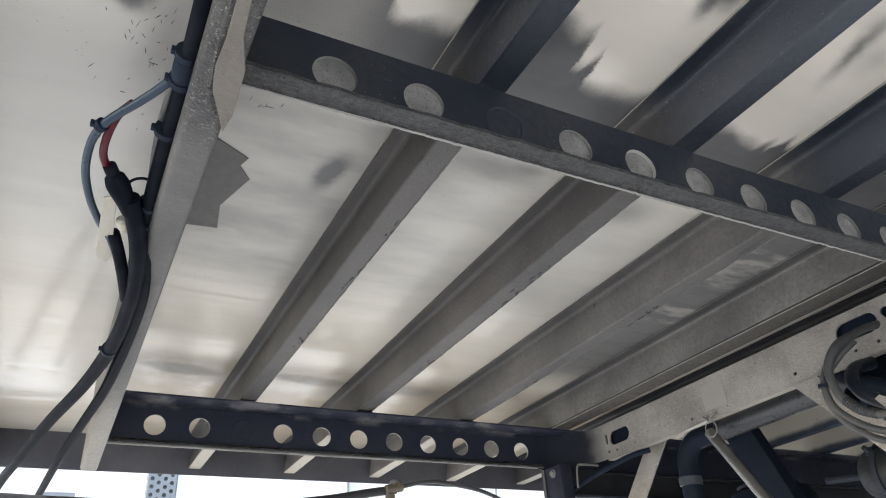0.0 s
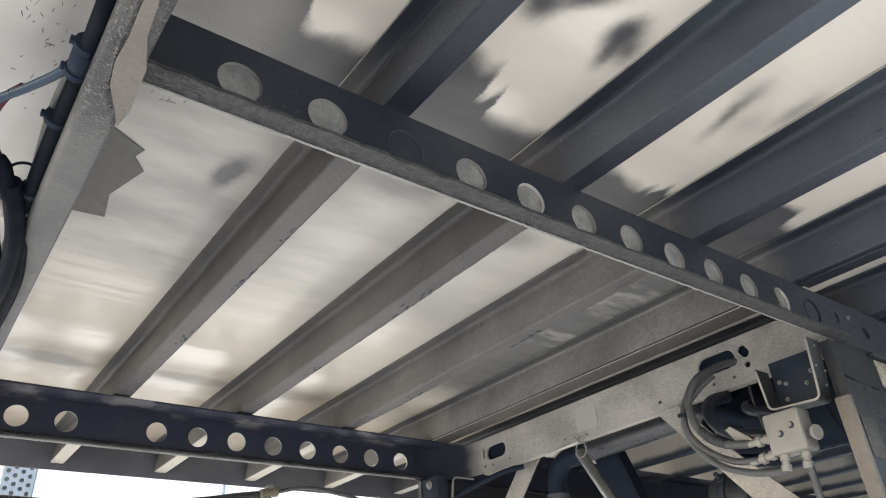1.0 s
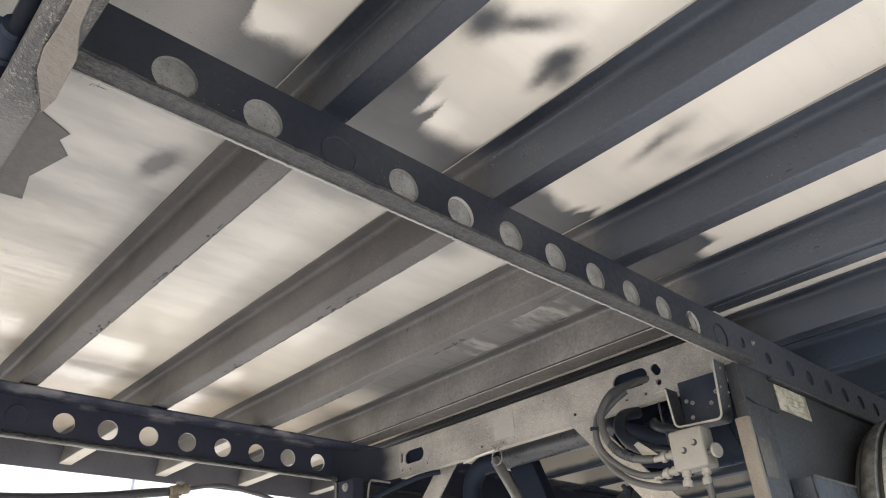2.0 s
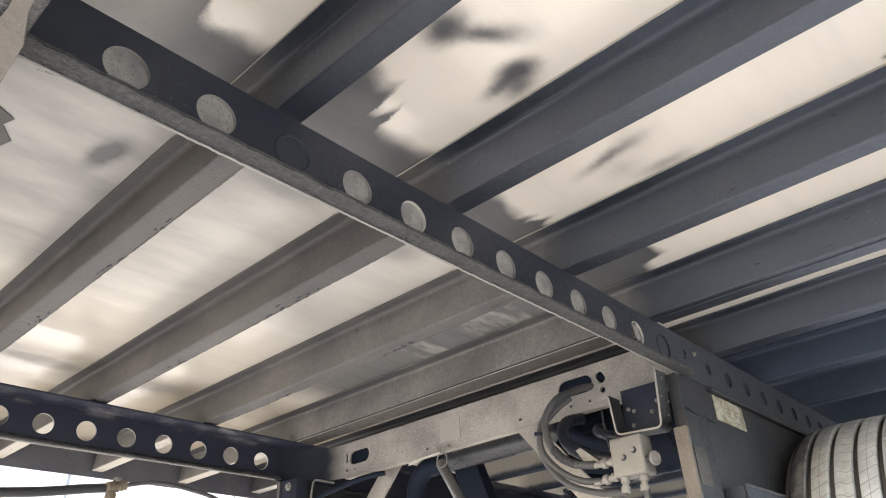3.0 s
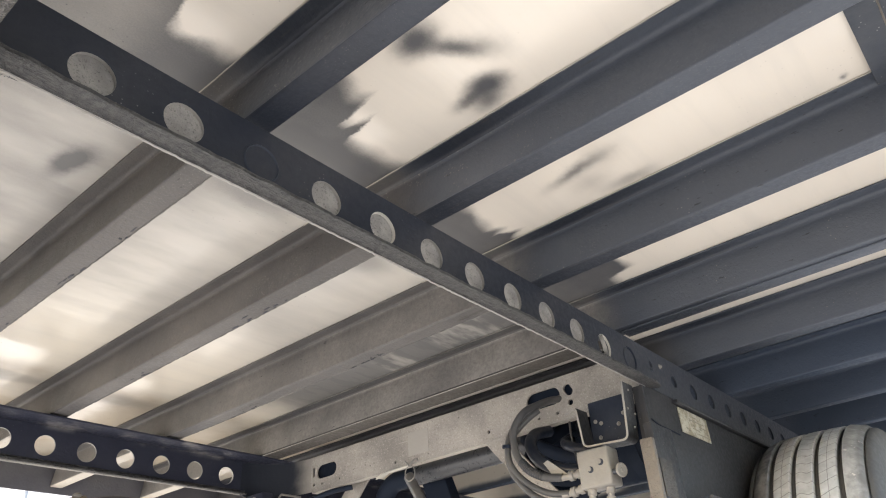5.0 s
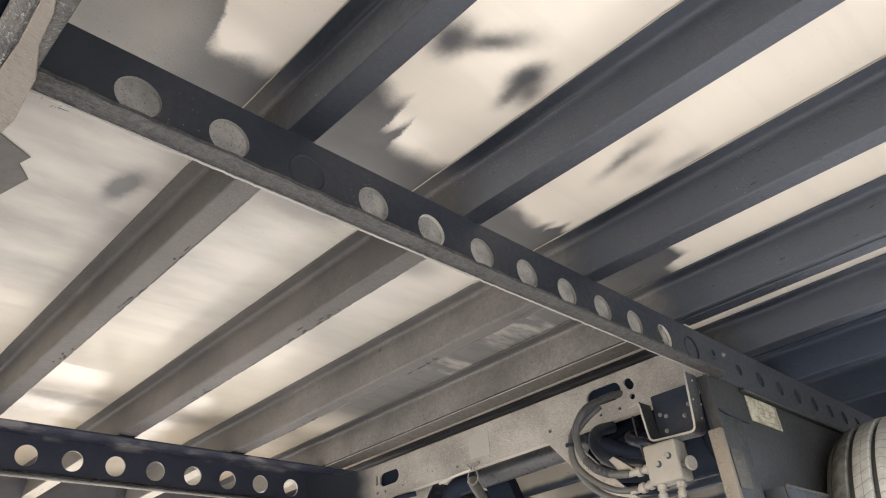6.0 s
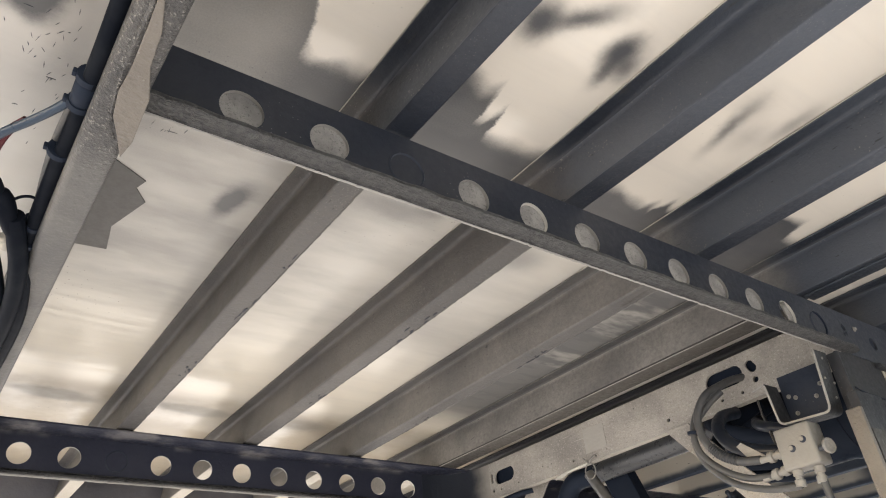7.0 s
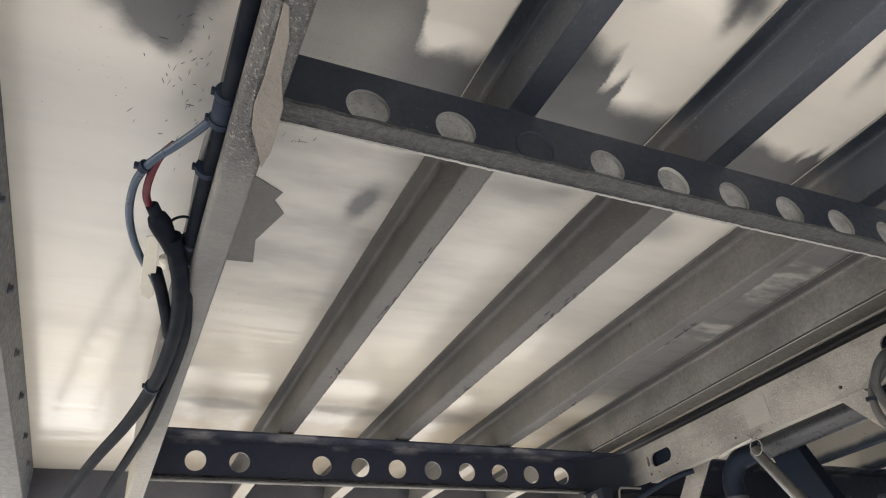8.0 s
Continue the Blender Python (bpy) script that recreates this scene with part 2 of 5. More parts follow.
def lip_material():
    """Brushed-on paint on the flange, cracked and chipped along its length."""
    n = Nodes("cracked_flange_paint")
    long = n.noise(1.0, 5.0, 0.7, stretch=(5.0, 330.0, 330.0))
    fine = n.noise(120.0, 4.0, 0.7)
    c = n.mix(n.ramp(fine, 0.3, 0.7), (0.060, 0.061, 0.063), (0.114, 0.113, 0.110))
    c = n.mix(n.ramp(long, 0.58, 0.75, 0.0, 0.6), c, (0.24, 0.23, 0.21))
    crack = n.noise(1.0, 4.0, 0.7, stretch=(28.0, 420.0, 420.0))
    sp = n.t.nodes.new("ShaderNodeSeparateXYZ")
    n.t.links.new(n.pos, sp.inputs[0])
    flaky = n.math("MAXIMUM", n.ramp(sp.outputs[1], -0.012, 0.0, 0.25, 1.0), n.ramp(sp.outputs[0], 0.06, -0.06, 0.0, 0.6))
    flaky = n.math("MULTIPLY", flaky, n.ramp(n.noise(11.0, 3.0), 0.40, 0.58, 0.25, 1.0))
    web = n.t.nodes.new("ShaderNodeTexVoronoi")
    web.feature = "DISTANCE_TO_EDGE"
    web.inputs["Scale"].default_value = 1.0
    n.t.links.new(n.vec("MULTIPLY", n.vec("ADD", n.pos, n.vec("SCALE", n.noise(60.0, 3.0, 0.6, colour=True), 0.02)), (26.0, 210.0, 210.0)), web.inputs["Vector"])
    split = n.math("MULTIPLY", n.ramp(web.outputs["Distance"], 0.10, 0.03), flaky)
    c = n.mix(n.math("MULTIPLY", split, 0.7), c, (0.018, 0.018, 0.018))
    c = n.mix(n.math("MULTIPLY", n.ramp(crack, 0.43, 0.36, 0.0, 0.8), flaky), c, (0.025, 0.025, 0.025))
    h = n.math("SUBTRACT", n.math("ADD", n.math("MULTIPLY", crack, 2.0), fine), n.math("MULTIPLY", split, 1.5))
    return n.done(c, 0.62, 0.0, n.bump(h, 1.0, 0.005), 0.4)


LIPM = lip_material()
RINGM = painted("bright_worn_ring", (0.55, 0.53, 0.47), (0.22, 0.21, 0.19), 0.7, 0.0, 0.4, 0.5)
GUSSET = painted("worn_gusset_paint", (0.135, 0.120, 0.103), (0.225, 0.203, 0.172), 0.8, 0.3, 0.6, 1.0)
SIDEM = painted("grey_side_rail_paint", (0.082, 0.082, 0.096), (0.19, 0.186, 0.19), 0.5, 0.3, 0.5, 0.3)
REARM = painted("light_grey_rail_paint", (0.080, 0.088, 0.102), (0.20, 0.20, 0.205), 0.5, 0.2, 0.5, 0.3)
BRIGHT = painted("bare_bright_edge", (0.34, 0.327, 0.30), (0.13, 0.125, 0.115), 0.9, 0.0, 0.5, 0.6)
PATCHPALE = painted("cleaner_beige_paint", (0.38, 0.358, 0.322), (0.46, 0.435, 0.39), 0.6, 0.3, 0.6, 0.3)


def rail_material():
    """Grey paint over rough steel, paler towards the far end."""
    n = Nodes("worn_rail_paint")
    sp = n.t.nodes.new("ShaderNodeSeparateXYZ")
    n.t.links.new(n.vec("ADD", n.pos, n.vec("SCALE", n.noise(9.0, 4.0, 0.6, colour=True), 0.3)), sp.inputs[0])
    fine = n.noise(120.0, 4.0, 0.7)
    film = n.noise(12.0, 4.0, 0.65)
    c = n.mix(n.ramp(film, 0.32, 0.68), (0.030, 0.030, 0.032), (0.080, 0.077, 0.073))
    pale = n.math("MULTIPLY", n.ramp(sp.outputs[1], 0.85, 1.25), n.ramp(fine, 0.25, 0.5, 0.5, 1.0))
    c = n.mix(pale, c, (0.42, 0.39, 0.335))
    stain = n.ramp(n.noise(1.0, 4.0, 0.7, stretch=(120.0, 30.0, 60.0)), 0.62, 0.70)
    c = n.mix(n.math("MULTIPLY", stain, 0.8), c, (0.05, 0.045, 0.04))
    speck = n.math("MULTIPLY", n.spots(85.0, 0.17), n.ramp(n.noise(10.0, 2.0), 0.42, 0.58))
    c = n.mix(n.math("MULTIPLY", speck, 0.85), c, (0.022, 0.021, 0.02))
    grit = n.noise(260.0, 2.0, 0.7)
    rusty = n.ramp(sp.outputs[1], 0.12, 0.28, 1.0, 0.15)
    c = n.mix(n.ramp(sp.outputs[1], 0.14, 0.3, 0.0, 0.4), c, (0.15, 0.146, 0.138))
    c = n.mix(n.math("MULTIPLY", rusty, n.ramp(grit, 0.58, 0.70, 0.0, 0.6)), c, (0.30, 0.285, 0.26))
    c = n.mix(n.math("MULTIPLY", rusty, n.ramp(grit, 0.42, 0.32, 0.0, 0.6)), c, (0.02, 0.02, 0.02))
    h = n.math("ADD", n.math("MULTIPLY", grit, n.math("MULTIPLY", rusty, 1.5)), n.math("MULTIPLY", n.noise(45.0, 3.0), 0.5))
    return n.done(c, 0.55, 0.0, n.bump(h, 0.7, 0.004), 0.5)


RAILM = rail_material()
PATCH = painted("grey_patch_coat", (0.088, 0.085, 0.083), (0.13, 0.123, 0.116), 0.4, 0.0, 0.45, 0.1)
# dark-to-beige ramp paints the shading round the bend, over the dust
CORNER = Nodes("dusty_shaded_corner")
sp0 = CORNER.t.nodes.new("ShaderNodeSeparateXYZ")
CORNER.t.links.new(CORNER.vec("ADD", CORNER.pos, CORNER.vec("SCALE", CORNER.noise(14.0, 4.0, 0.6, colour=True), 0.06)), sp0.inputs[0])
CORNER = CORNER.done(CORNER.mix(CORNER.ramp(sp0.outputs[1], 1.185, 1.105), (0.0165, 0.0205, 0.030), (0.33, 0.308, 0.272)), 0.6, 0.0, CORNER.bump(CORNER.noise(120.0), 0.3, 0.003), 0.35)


# dark spots and wisps on the sheets, most of black paint: centre x, y; half-lengths; turn in degrees; strength;
# sharpness of the edge
SPOTS_NEAR = (
    (0.288, -0.170, 0.026, 0.032, 0, 0.97, 3.2), (0.330, -0.196, 0.030, 0.013, -42, 0.88, 2.4), (0.352, -0.222, 0.030, 0.016, -35, 0.45, 2.0),
    (0.412, -0.187, 0.022, 0.030, 10, 0.98, 3.4), (0.417, -0.152, 0.010, 0.024, 0, 0.80, 2.4), (0.438, -0.172, 0.016, 0.022, 0, 0.80, 2.2),
    (0.660, -0.170, 0.011, 0.044, -12, 0.78, 2.2), (0.650, -0.215, 0.026, 0.020, 0, 0.34, 2.0), (0.700, -0.172, 0.022, 0.026, 0, 0.32, 2.0), (0.740, -0.222, 0.012, 0.034, 0, 0.50, 2.2), (0.742, -0.545, 0.005, 0.004, 0, 0.75, 2.2),
)
SPOTS_FAR = (
    (0.112, 0.342, 0.017, 0.042, 8, 0.97, 2.6), (0.35, 0.238, 0.066, 0.030, 0, 0.45, 2.4), (0.62, 0.258, 0.050, 0.036, 0, 0.48, 2.4), (0.395, 0.217, 0.025, 0.012, 0, 0.4, 2.2),
    (-0.213, 0.055, 0.034, 0.066, 20, 0.97, 6.0), (-0.197, 0.090, 0.025, 0.042, 0, 0.95, 5.0), (-0.238, 0.030, 0.036, 0.064, 35, 0.95, 5.0), (-0.20, 0.0, 0.05, 0.09, 0, 0.9, 5.0),
    # first: broad greying painted in to dim the rear sheet; then faint dark areas
    (-0.26, 0.08, 0.16, 0.40, 0, 0.20, 3.0), (-0.150, 0.15, 0.026, 0.10, 8, 0.42, 2.2), (0.04, 1.225, 0.085, 0.034, 8, 0.45, 6.0), (0.36, 1.215, 0.10, 0.030, 4, 0.36, 6.0), (0.66, 1.215, 0.07, 0.040, 4, 0.35, 4.0),
)
# how far the mist from the first beam reaches over the sheets: x, y of its edge
MIST_EDGE = ((-0.12, -0.20), (0.040, -0.12), (0.072, 0.008), (0.088, 0.024), (0.12, 0.010), (0.152, 0.012), (0.178, -0.012), (0.24, -0.085), (0.268, -0.072), (0.304, -0.048), (0.322, -0.060), (0.329, 0.000), (0.340, 0.004),
             (0.351, -0.034), (0.358, 0.022), (0.423, 0.019), (0.46, 0.008), (0.62, 0.016), (0.685, 0.026), (0.700, 0.030), (0.714, 0.010), (0.722, 0.030), (0.738, -0.014), (0.748, 0.014), (0.93, -0.078), (1.008, -0.082), (1.020, -0.040), (1.06, -0.03), (1.25, -0.02), (1.30, 0.10))


def sheet_material():
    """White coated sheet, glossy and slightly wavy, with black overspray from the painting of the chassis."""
    n = Nodes("white_deck_sheet")
    centred = lambda v, k: n.vec("SCALE", n.vec("SUBTRACT", v, (0.5, 0.5, 0.5)), k)
    calm = n.vec("ADD", n.pos, n.vec("ADD", centred(n.noise(13.0, 1.5, 0.5, colour=True), 0.020), centred(n.noise(75.0, 3.0, 0.65, colour=True), 0.010)))
    p = n.vec("ADD", n.pos, n.vec("ADD", centred(n.noise(24.0, 2.0, 0.5, colour=True), 0.016), centred(n.noise(260.0, 2.0, 0.6, colour=True), 0.006)))
    sep = n.t.nodes.new("ShaderNodeSeparateXYZ")
    n.t.links.new(p, sep.inputs[0])
    x, y = sep.outputs[0], sep.outputs[1]
    clear = 1.0
    for cx, cy, rx, ry, turn, k, sharp in SPOTS_NEAR + SPOTS_FAR:
        d = n.vec("SUBTRACT", calm, (cx, cy, 0.0))
        ca, sa_ = math.cos(radians(turn)), math.sin(radians(turn))
        uv = []
        for axis in ((ca / rx, sa_ / rx, 0.0), (-sa_ / ry, ca / ry, 0.0)):
            q = n.t.nodes.new("ShaderNodeVectorMath")
            q.operation = "DOT_PRODUCT"
            n.put(q.inputs[0], d)
            n.put(q.inputs[1], axis)
            uv.append(n.math("MULTIPLY", q.outputs["Value"], q.outputs["Value"]))
        r = n.math("SQRT", n.math("ADD", uv[0], uv[1]))
        spot = n.math("MULTIPLY", n.math("POWER", 2.718, n.math("MULTIPLY", n.math("POWER", r, sharp), -0.7)), k)
        clear = n.math("MULTIPLY", clear, n.math("SUBTRACT", 1.0, spot))
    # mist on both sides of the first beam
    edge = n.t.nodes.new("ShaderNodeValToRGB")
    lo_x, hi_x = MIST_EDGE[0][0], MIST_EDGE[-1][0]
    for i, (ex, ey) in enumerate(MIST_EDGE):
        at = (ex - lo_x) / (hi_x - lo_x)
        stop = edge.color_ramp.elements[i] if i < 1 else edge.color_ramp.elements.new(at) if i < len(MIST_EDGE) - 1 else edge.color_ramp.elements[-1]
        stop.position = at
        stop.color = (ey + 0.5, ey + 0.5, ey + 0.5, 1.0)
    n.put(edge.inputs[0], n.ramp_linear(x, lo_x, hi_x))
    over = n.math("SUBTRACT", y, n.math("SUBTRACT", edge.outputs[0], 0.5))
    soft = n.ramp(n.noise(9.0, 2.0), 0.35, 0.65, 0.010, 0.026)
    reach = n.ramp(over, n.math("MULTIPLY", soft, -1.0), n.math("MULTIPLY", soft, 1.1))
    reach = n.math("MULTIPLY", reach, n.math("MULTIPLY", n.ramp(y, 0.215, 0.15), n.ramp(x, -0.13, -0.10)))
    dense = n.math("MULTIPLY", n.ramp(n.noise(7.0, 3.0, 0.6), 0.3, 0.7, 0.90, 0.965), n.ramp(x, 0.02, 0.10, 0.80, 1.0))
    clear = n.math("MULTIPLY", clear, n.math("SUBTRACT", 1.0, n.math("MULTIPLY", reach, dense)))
    # thin streaky grey veil between the beams, fainter behind the rail
    veil = n.ramp(n.noise(1.0, 4.0, 0.6, at=calm, stretch=(2.2, 7.0, 1.0)), 0.32, 0.74, 0.30, 0.50)
    veil = n.math("MULTIPLY", veil, n.math("MULTIPLY", n.ramp(y, 0.12, 0.22), n.ramp(y, 1.0, 0.6)))
    veil = n.math("MULTIPLY", veil, n.math("MULTIPLY", n.ramp(x, -0.16, -0.10, 0.3, 1.0), n.math("MULTIPLY", n.ramp(x, 0.5, 0.2, 1.0, 1.4), n.ramp(x, 1.28, 1.20))))
    clear = n.math("MULTIPLY", clear, n.math("SUBTRACT", 1.0, veil))
    m = n.math("SUBTRACT", 1.0, clear)
    # the bay beside the chassis is greyed over, with lighter streaks and two clear windows
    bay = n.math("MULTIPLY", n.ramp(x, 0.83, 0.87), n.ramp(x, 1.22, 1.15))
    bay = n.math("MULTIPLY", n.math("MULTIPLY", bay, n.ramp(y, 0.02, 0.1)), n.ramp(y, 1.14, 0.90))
    streaks = n.ramp(n.noise(1.0, 3.0, 0.6, stretch=(9.0, 30.0, 1.0)), 0.40, 0.70, 0.90, 0.60)
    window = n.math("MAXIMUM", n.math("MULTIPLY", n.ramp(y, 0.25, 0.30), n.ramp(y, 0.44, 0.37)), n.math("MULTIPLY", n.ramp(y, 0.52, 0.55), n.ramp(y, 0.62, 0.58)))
    streaks = n.math("MAXIMUM", streaks, n.ramp(window, 0.0, 1.0, 0.86, 0.0))
    m = n.math("MAXIMUM", m, n.math("MULTIPLY", bay, streaks))
    # round the wheels the sheet goes near black
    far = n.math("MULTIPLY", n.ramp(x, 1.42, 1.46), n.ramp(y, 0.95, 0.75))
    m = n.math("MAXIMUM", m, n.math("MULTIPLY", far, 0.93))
    smear = n.ramp(n.noise(1.0, 4.0, 0.6, stretch=(2.2, 22.0, 1.0)), 0.45, 0.72)
    base = n.mix(n.math("MULTIPLY", smear, 0.22), n.mix(n.ramp(y, 0.0, 0.3), (0.775, 0.718, 0.628), n.mix(n.ramp(y, 0.55, 1.05), (0.78, 0.742, 0.668), (0.76, 0.70, 0.59))), (0.58, 0.553, 0.50))
    brown = n.math("MULTIPLY", n.ramp(n.noise(6.0, 4.0, 0.6), 0.32, 0.58, 0.25, 1.0), n.math("MULTIPLY", n.ramp(y, 1.08, 1.17, 0.0, 0.85), n.ramp(x, -0.13, -0.10)))
    base = n.mix(brown, base, (0.41, 0.345, 0.255))
    grit = n.math("MULTIPLY", n.spots(95.0, 0.12), n.ramp(n.noise(5.0, 2.0), 0.53, 0.66))
    base = n.mix(n.math("MULTIPLY", grit, n.ramp(y, -0.15, 0.15, 0.2, 0.75)), base, (0.06, 0.055, 0.05))
    dots = n.math("MULTIPLY", n.math("SUBTRACT", n.noise(420.0, 2.0, 0.7), 0.5), n.math("MULTIPLY", n.math("MULTIPLY", n.math("POWER", m, 4.0), n.math("SUBTRACT", 1.0, m)), 1.6))
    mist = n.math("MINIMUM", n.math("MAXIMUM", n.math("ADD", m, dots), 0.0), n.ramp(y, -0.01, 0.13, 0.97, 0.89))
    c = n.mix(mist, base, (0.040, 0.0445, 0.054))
    wave = n.math("ADD", n.noise(1.0, 3.0, 0.5, stretch=(1.3, 7.0, 1.0)), n.math("MULTIPLY", n.noise(1.0, 2.0, 0.5, stretch=(4.0, 30.0, 1.0)), 0.16))
    bump = n.bump(wave, 0.22, 0.02)
    n.put(n.b.inputs["Coat Weight"], n.math("MULTIPLY", n.ramp(m, -0.2, 1.0, 1.0, 0.1), n.math("SUBTRACT", 1.0, n.math("MULTIPLY", brown, 0.9))))
    n.b.inputs["Coat Roughness"].default_value = 0.17
    n.b.inputs["Coat IOR"].default_value = 1.75
    n.put(n.b.inputs["Coat Normal"], bump)
    return n.done(c, n.ramp(m, -0.3, 1.0, 0.32, 0.5), 0.0, bump, 0.5)


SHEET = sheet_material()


def concrete_material():
    n = Nodes("sunlit_concrete_yard")
    c = n.mix(n.noise(0.8, 5.0, 0.6), (0.36, 0.352, 0.335), (0.50, 0.487, 0.462))
    c = n.mix(n.math("MULTIPLY", n.ramp(n.noise(2.3, 4.0), 0.55, 0.7), 0.5), c, (0.16, 0.15, 0.14))
    # unseen sandy gravel beyond the paved strip, there to warm the sheets' reflections
    sep = n.t.nodes.new("ShaderNodeSeparateXYZ")
    n.t.links.new(n.pos, sep.inputs[0])
    edge = n.math("ADD", sep.outputs[1], n.math("MULTIPLY", n.noise(1.5, 4.0), 1.2))
    sand = n.mix(n.noise(2.0, 5.0, 0.65), (0.58, 0.52, 0.42), (0.73, 0.665, 0.55))
    c = n.mix(n.ramp(edge, 2.9, 3.2), c, sand)
    # unseen ground set near white farther out, to brighten those reflections
    c = n.mix(n.ramp(edge, 4.6, 5.2, 0.0, 0.85), c, (0.83, 0.80, 0.75))
    return n.done(c, 0.85, 0.0, n.bump(n.noise(60.0, 4.0), 0.4, 0.01))


YARD = concrete_material()
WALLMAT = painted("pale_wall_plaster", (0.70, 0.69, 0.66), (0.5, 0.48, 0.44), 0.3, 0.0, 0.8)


# ---------------------------------------------------------------- mesh helpers
def thing(name, label, category, group="", kind="", at=(0, 0, 0)):
    ob = new(name)
    ob.location = at
    ob.empty_display_size = 0.05
    return tagged(ob, label, category, group, kind)


def mesh_of(bm, name, material, smooth=35.0):
    bmesh.ops.recalc_face_normals(bm, faces=bm.faces)
    me = bpy.data.meshes.new(name)
    bm.to_mesh(me)
    bm.free()
    me.materials.append(material)
    if smooth:
        for poly in me.polygons:
            poly.use_smooth = True
        me.set_sharp_from_angle(angle=radians(smooth))
    return me


def part(name, bm, material, parent=None, label="", smooth=35.0):
    me = bm if isinstance(bm, bpy.types.Mesh) else mesh_of(bm, name, material, smooth)
    ob = new(name, me)
    if parent is not None:
        ob.parent = parent
        root = parent
        off = Vector((0, 0, 0))
        while root is not None:
            off += root.location
            root = root.parent
        ob.location = -off
    if label:
        ob["label"] = label
    return ob


def block(x0, x1, y0, y1, z0, z1, bevel=0.002, seg=2):
    bm = bmesh.new()
    bmesh.ops.create_cube(bm, size=1.0)
    bmesh.ops.scale(bm, vec=(x1 - x0, y1 - y0, z1 - z0), verts=bm.verts)
    bmesh.ops.translate(bm, vec=((x0 + x1) / 2, (y0 + y1) / 2, (z0 + z1) / 2), verts=bm.verts)
    if bevel:
        bmesh.ops.bevel(bm, geom=bm.edges[:], offset=bevel, segments=seg, affect="EDGES", profile=0.5)
    return bm


def rounded(path, radius, seg=5):
    """Rounds the inner corners of an open 2D path."""
    out = [Vector(path[0])]
    radii = radius if isinstance(radius, tuple) else (radius,) * len(path)
    for a, b, c, want in zip(path, path[1:], path[2:], radii):
        a, b, c = Vector(a), Vector(b), Vector(c)
        u, v = (a - b), (c - b)
        r = min(want, u.length * 0.45, v.length * 0.45)
        p, q = b + u.normalized() * r, b + v.normalized() * r
        for i in range(seg + 1):
            t = i / seg
            out.append(p * (1 - t) ** 2 + b * 2 * t * (1 - t) + q * t * t)
    out.append(Vector(path[-1]))
    return out


def bent(path, thick, lo, hi, axis, radius=0.008, rough=0.0, steps=1, ready=False):
    """A bent sheet: an open 2D path, thickened to its left, drawn out along axis ('x': path is y, z; 'y': path is x, z; 'z': path is x, y).
    rough: waviness of the free edges, in metres; ready: the path is rounded already."""
    pts = path if ready else rounded(path, radius)
    left = []
    for i, p in enumerate(pts):
        a, b = pts[max(i - 1, 0)], pts[min(i + 1, len(pts) - 1)]
        d = (b - a).normalized()
        left.append(p + Vector((-d.y, d.x)) * thick)
    ring = pts + left[::-1]
    bm = bmesh.new()
    rows = []
    for s in range(steps + 1):
        w = lo + (hi - lo) * s / steps
        row = []
        for i, p in enumerate(ring):
            q = Vector(p)
            if rough and (i == 0 or i == len(ring) - 1):
                q += (ring[1] - ring[0]).normalized() * noise.noise((w * 45, 3.1, 0.7)) * rough
                q += Vector((0, 1)) * noise.noise((w * 90, 9.1, 0.7)) * rough * 0.5
            co = {"x": (w, q.x, q.y), "y": (q.x, w, q.y), "z": (q.x, q.y, w)}[axis]
            row.append(bm.verts.new(co))
        rows.append(row)
    n = len(ring)
    for r0, r1 in zip(rows, rows[1:]):
        for i in range(n):
            bm.faces.new((r0[i], r0[(i + 1) % n], r1[(i + 1) % n], r1[i]))
    k = n // 2
    for r in (rows[0], rows[-1]):
        for i in range(k - 1):
            bm.faces.new((r[i], r[i + 1], r[n - 2 - i], r[n - 1 - i]))
    return bm


def circle(cx, cy, r, n=28):
    return [(cx + r * math.cos(2 * math.pi * i / n), cy + r * math.sin(2 * math.pi * i / n)) for i in range(n)]


def oval(cx, cy, w, h, turn=0.0, n=12):
    """A slot with round ends, w by h."""
    r = min(w, h) / 2
    dx, dy = max(w / 2 - r, 0), max(h / 2 - r, 0)
    out = []
    for i in range(2 * n):
        a = math.pi * (i + 0.5) / n
        x, y = r * math.cos(a), r * math.sin(a)
        x += dx if x > 0 else -dx
        y += dy if y > 0 else -dy
        out.append((cx + x * math.cos(turn) - y * math.sin(turn), cy + x * math.sin(turn) + y * math.cos(turn)))
    return out


def plate(name, outer, holes, thick, material, m, bevel=0.0006):
    """A flat plate with holes through it, its middle plane drawn in 2D, then posed by m. Gives a mesh."""
    cu = bpy.data.curves.new(name, "CURVE")
    cu.dimensions, cu.fill_mode, cu.extrude, cu.bevel_depth, cu.bevel_resolution = "2D", "BOTH", thick / 2 - bevel, bevel, 1
    for loop in (outer, *holes):
        sp = cu.splines.new("POLY")
        sp.points.add(len(loop) - 1)
        for q, (a, b) in zip(sp.points, loop):
            q.co = (a, b, 0, 1)
        sp.use_cyclic_u = True
    tmp = bpy.data.objects.new(name, cu)
    scene.collection.objects.link(tmp)
    me = bpy.data.meshes.new_from_object(tmp.evaluated_get(bpy.context.evaluated_depsgraph_get()))
    bpy.data.objects.remove(tmp)
    bpy.data.curves.remove(cu)
    me.transform(m)
    me.name = name
    me.materials.clear()
    me.materials.append(material)
    for poly in me.polygons:
        poly.use_smooth = False
    return me


XZ = Matrix(((1, 0, 0, 0), (0, 0, -1, 0), (0, 1, 0, 0), (0, 0, 0, 1)))   # 2D (x, z) in a plane across y
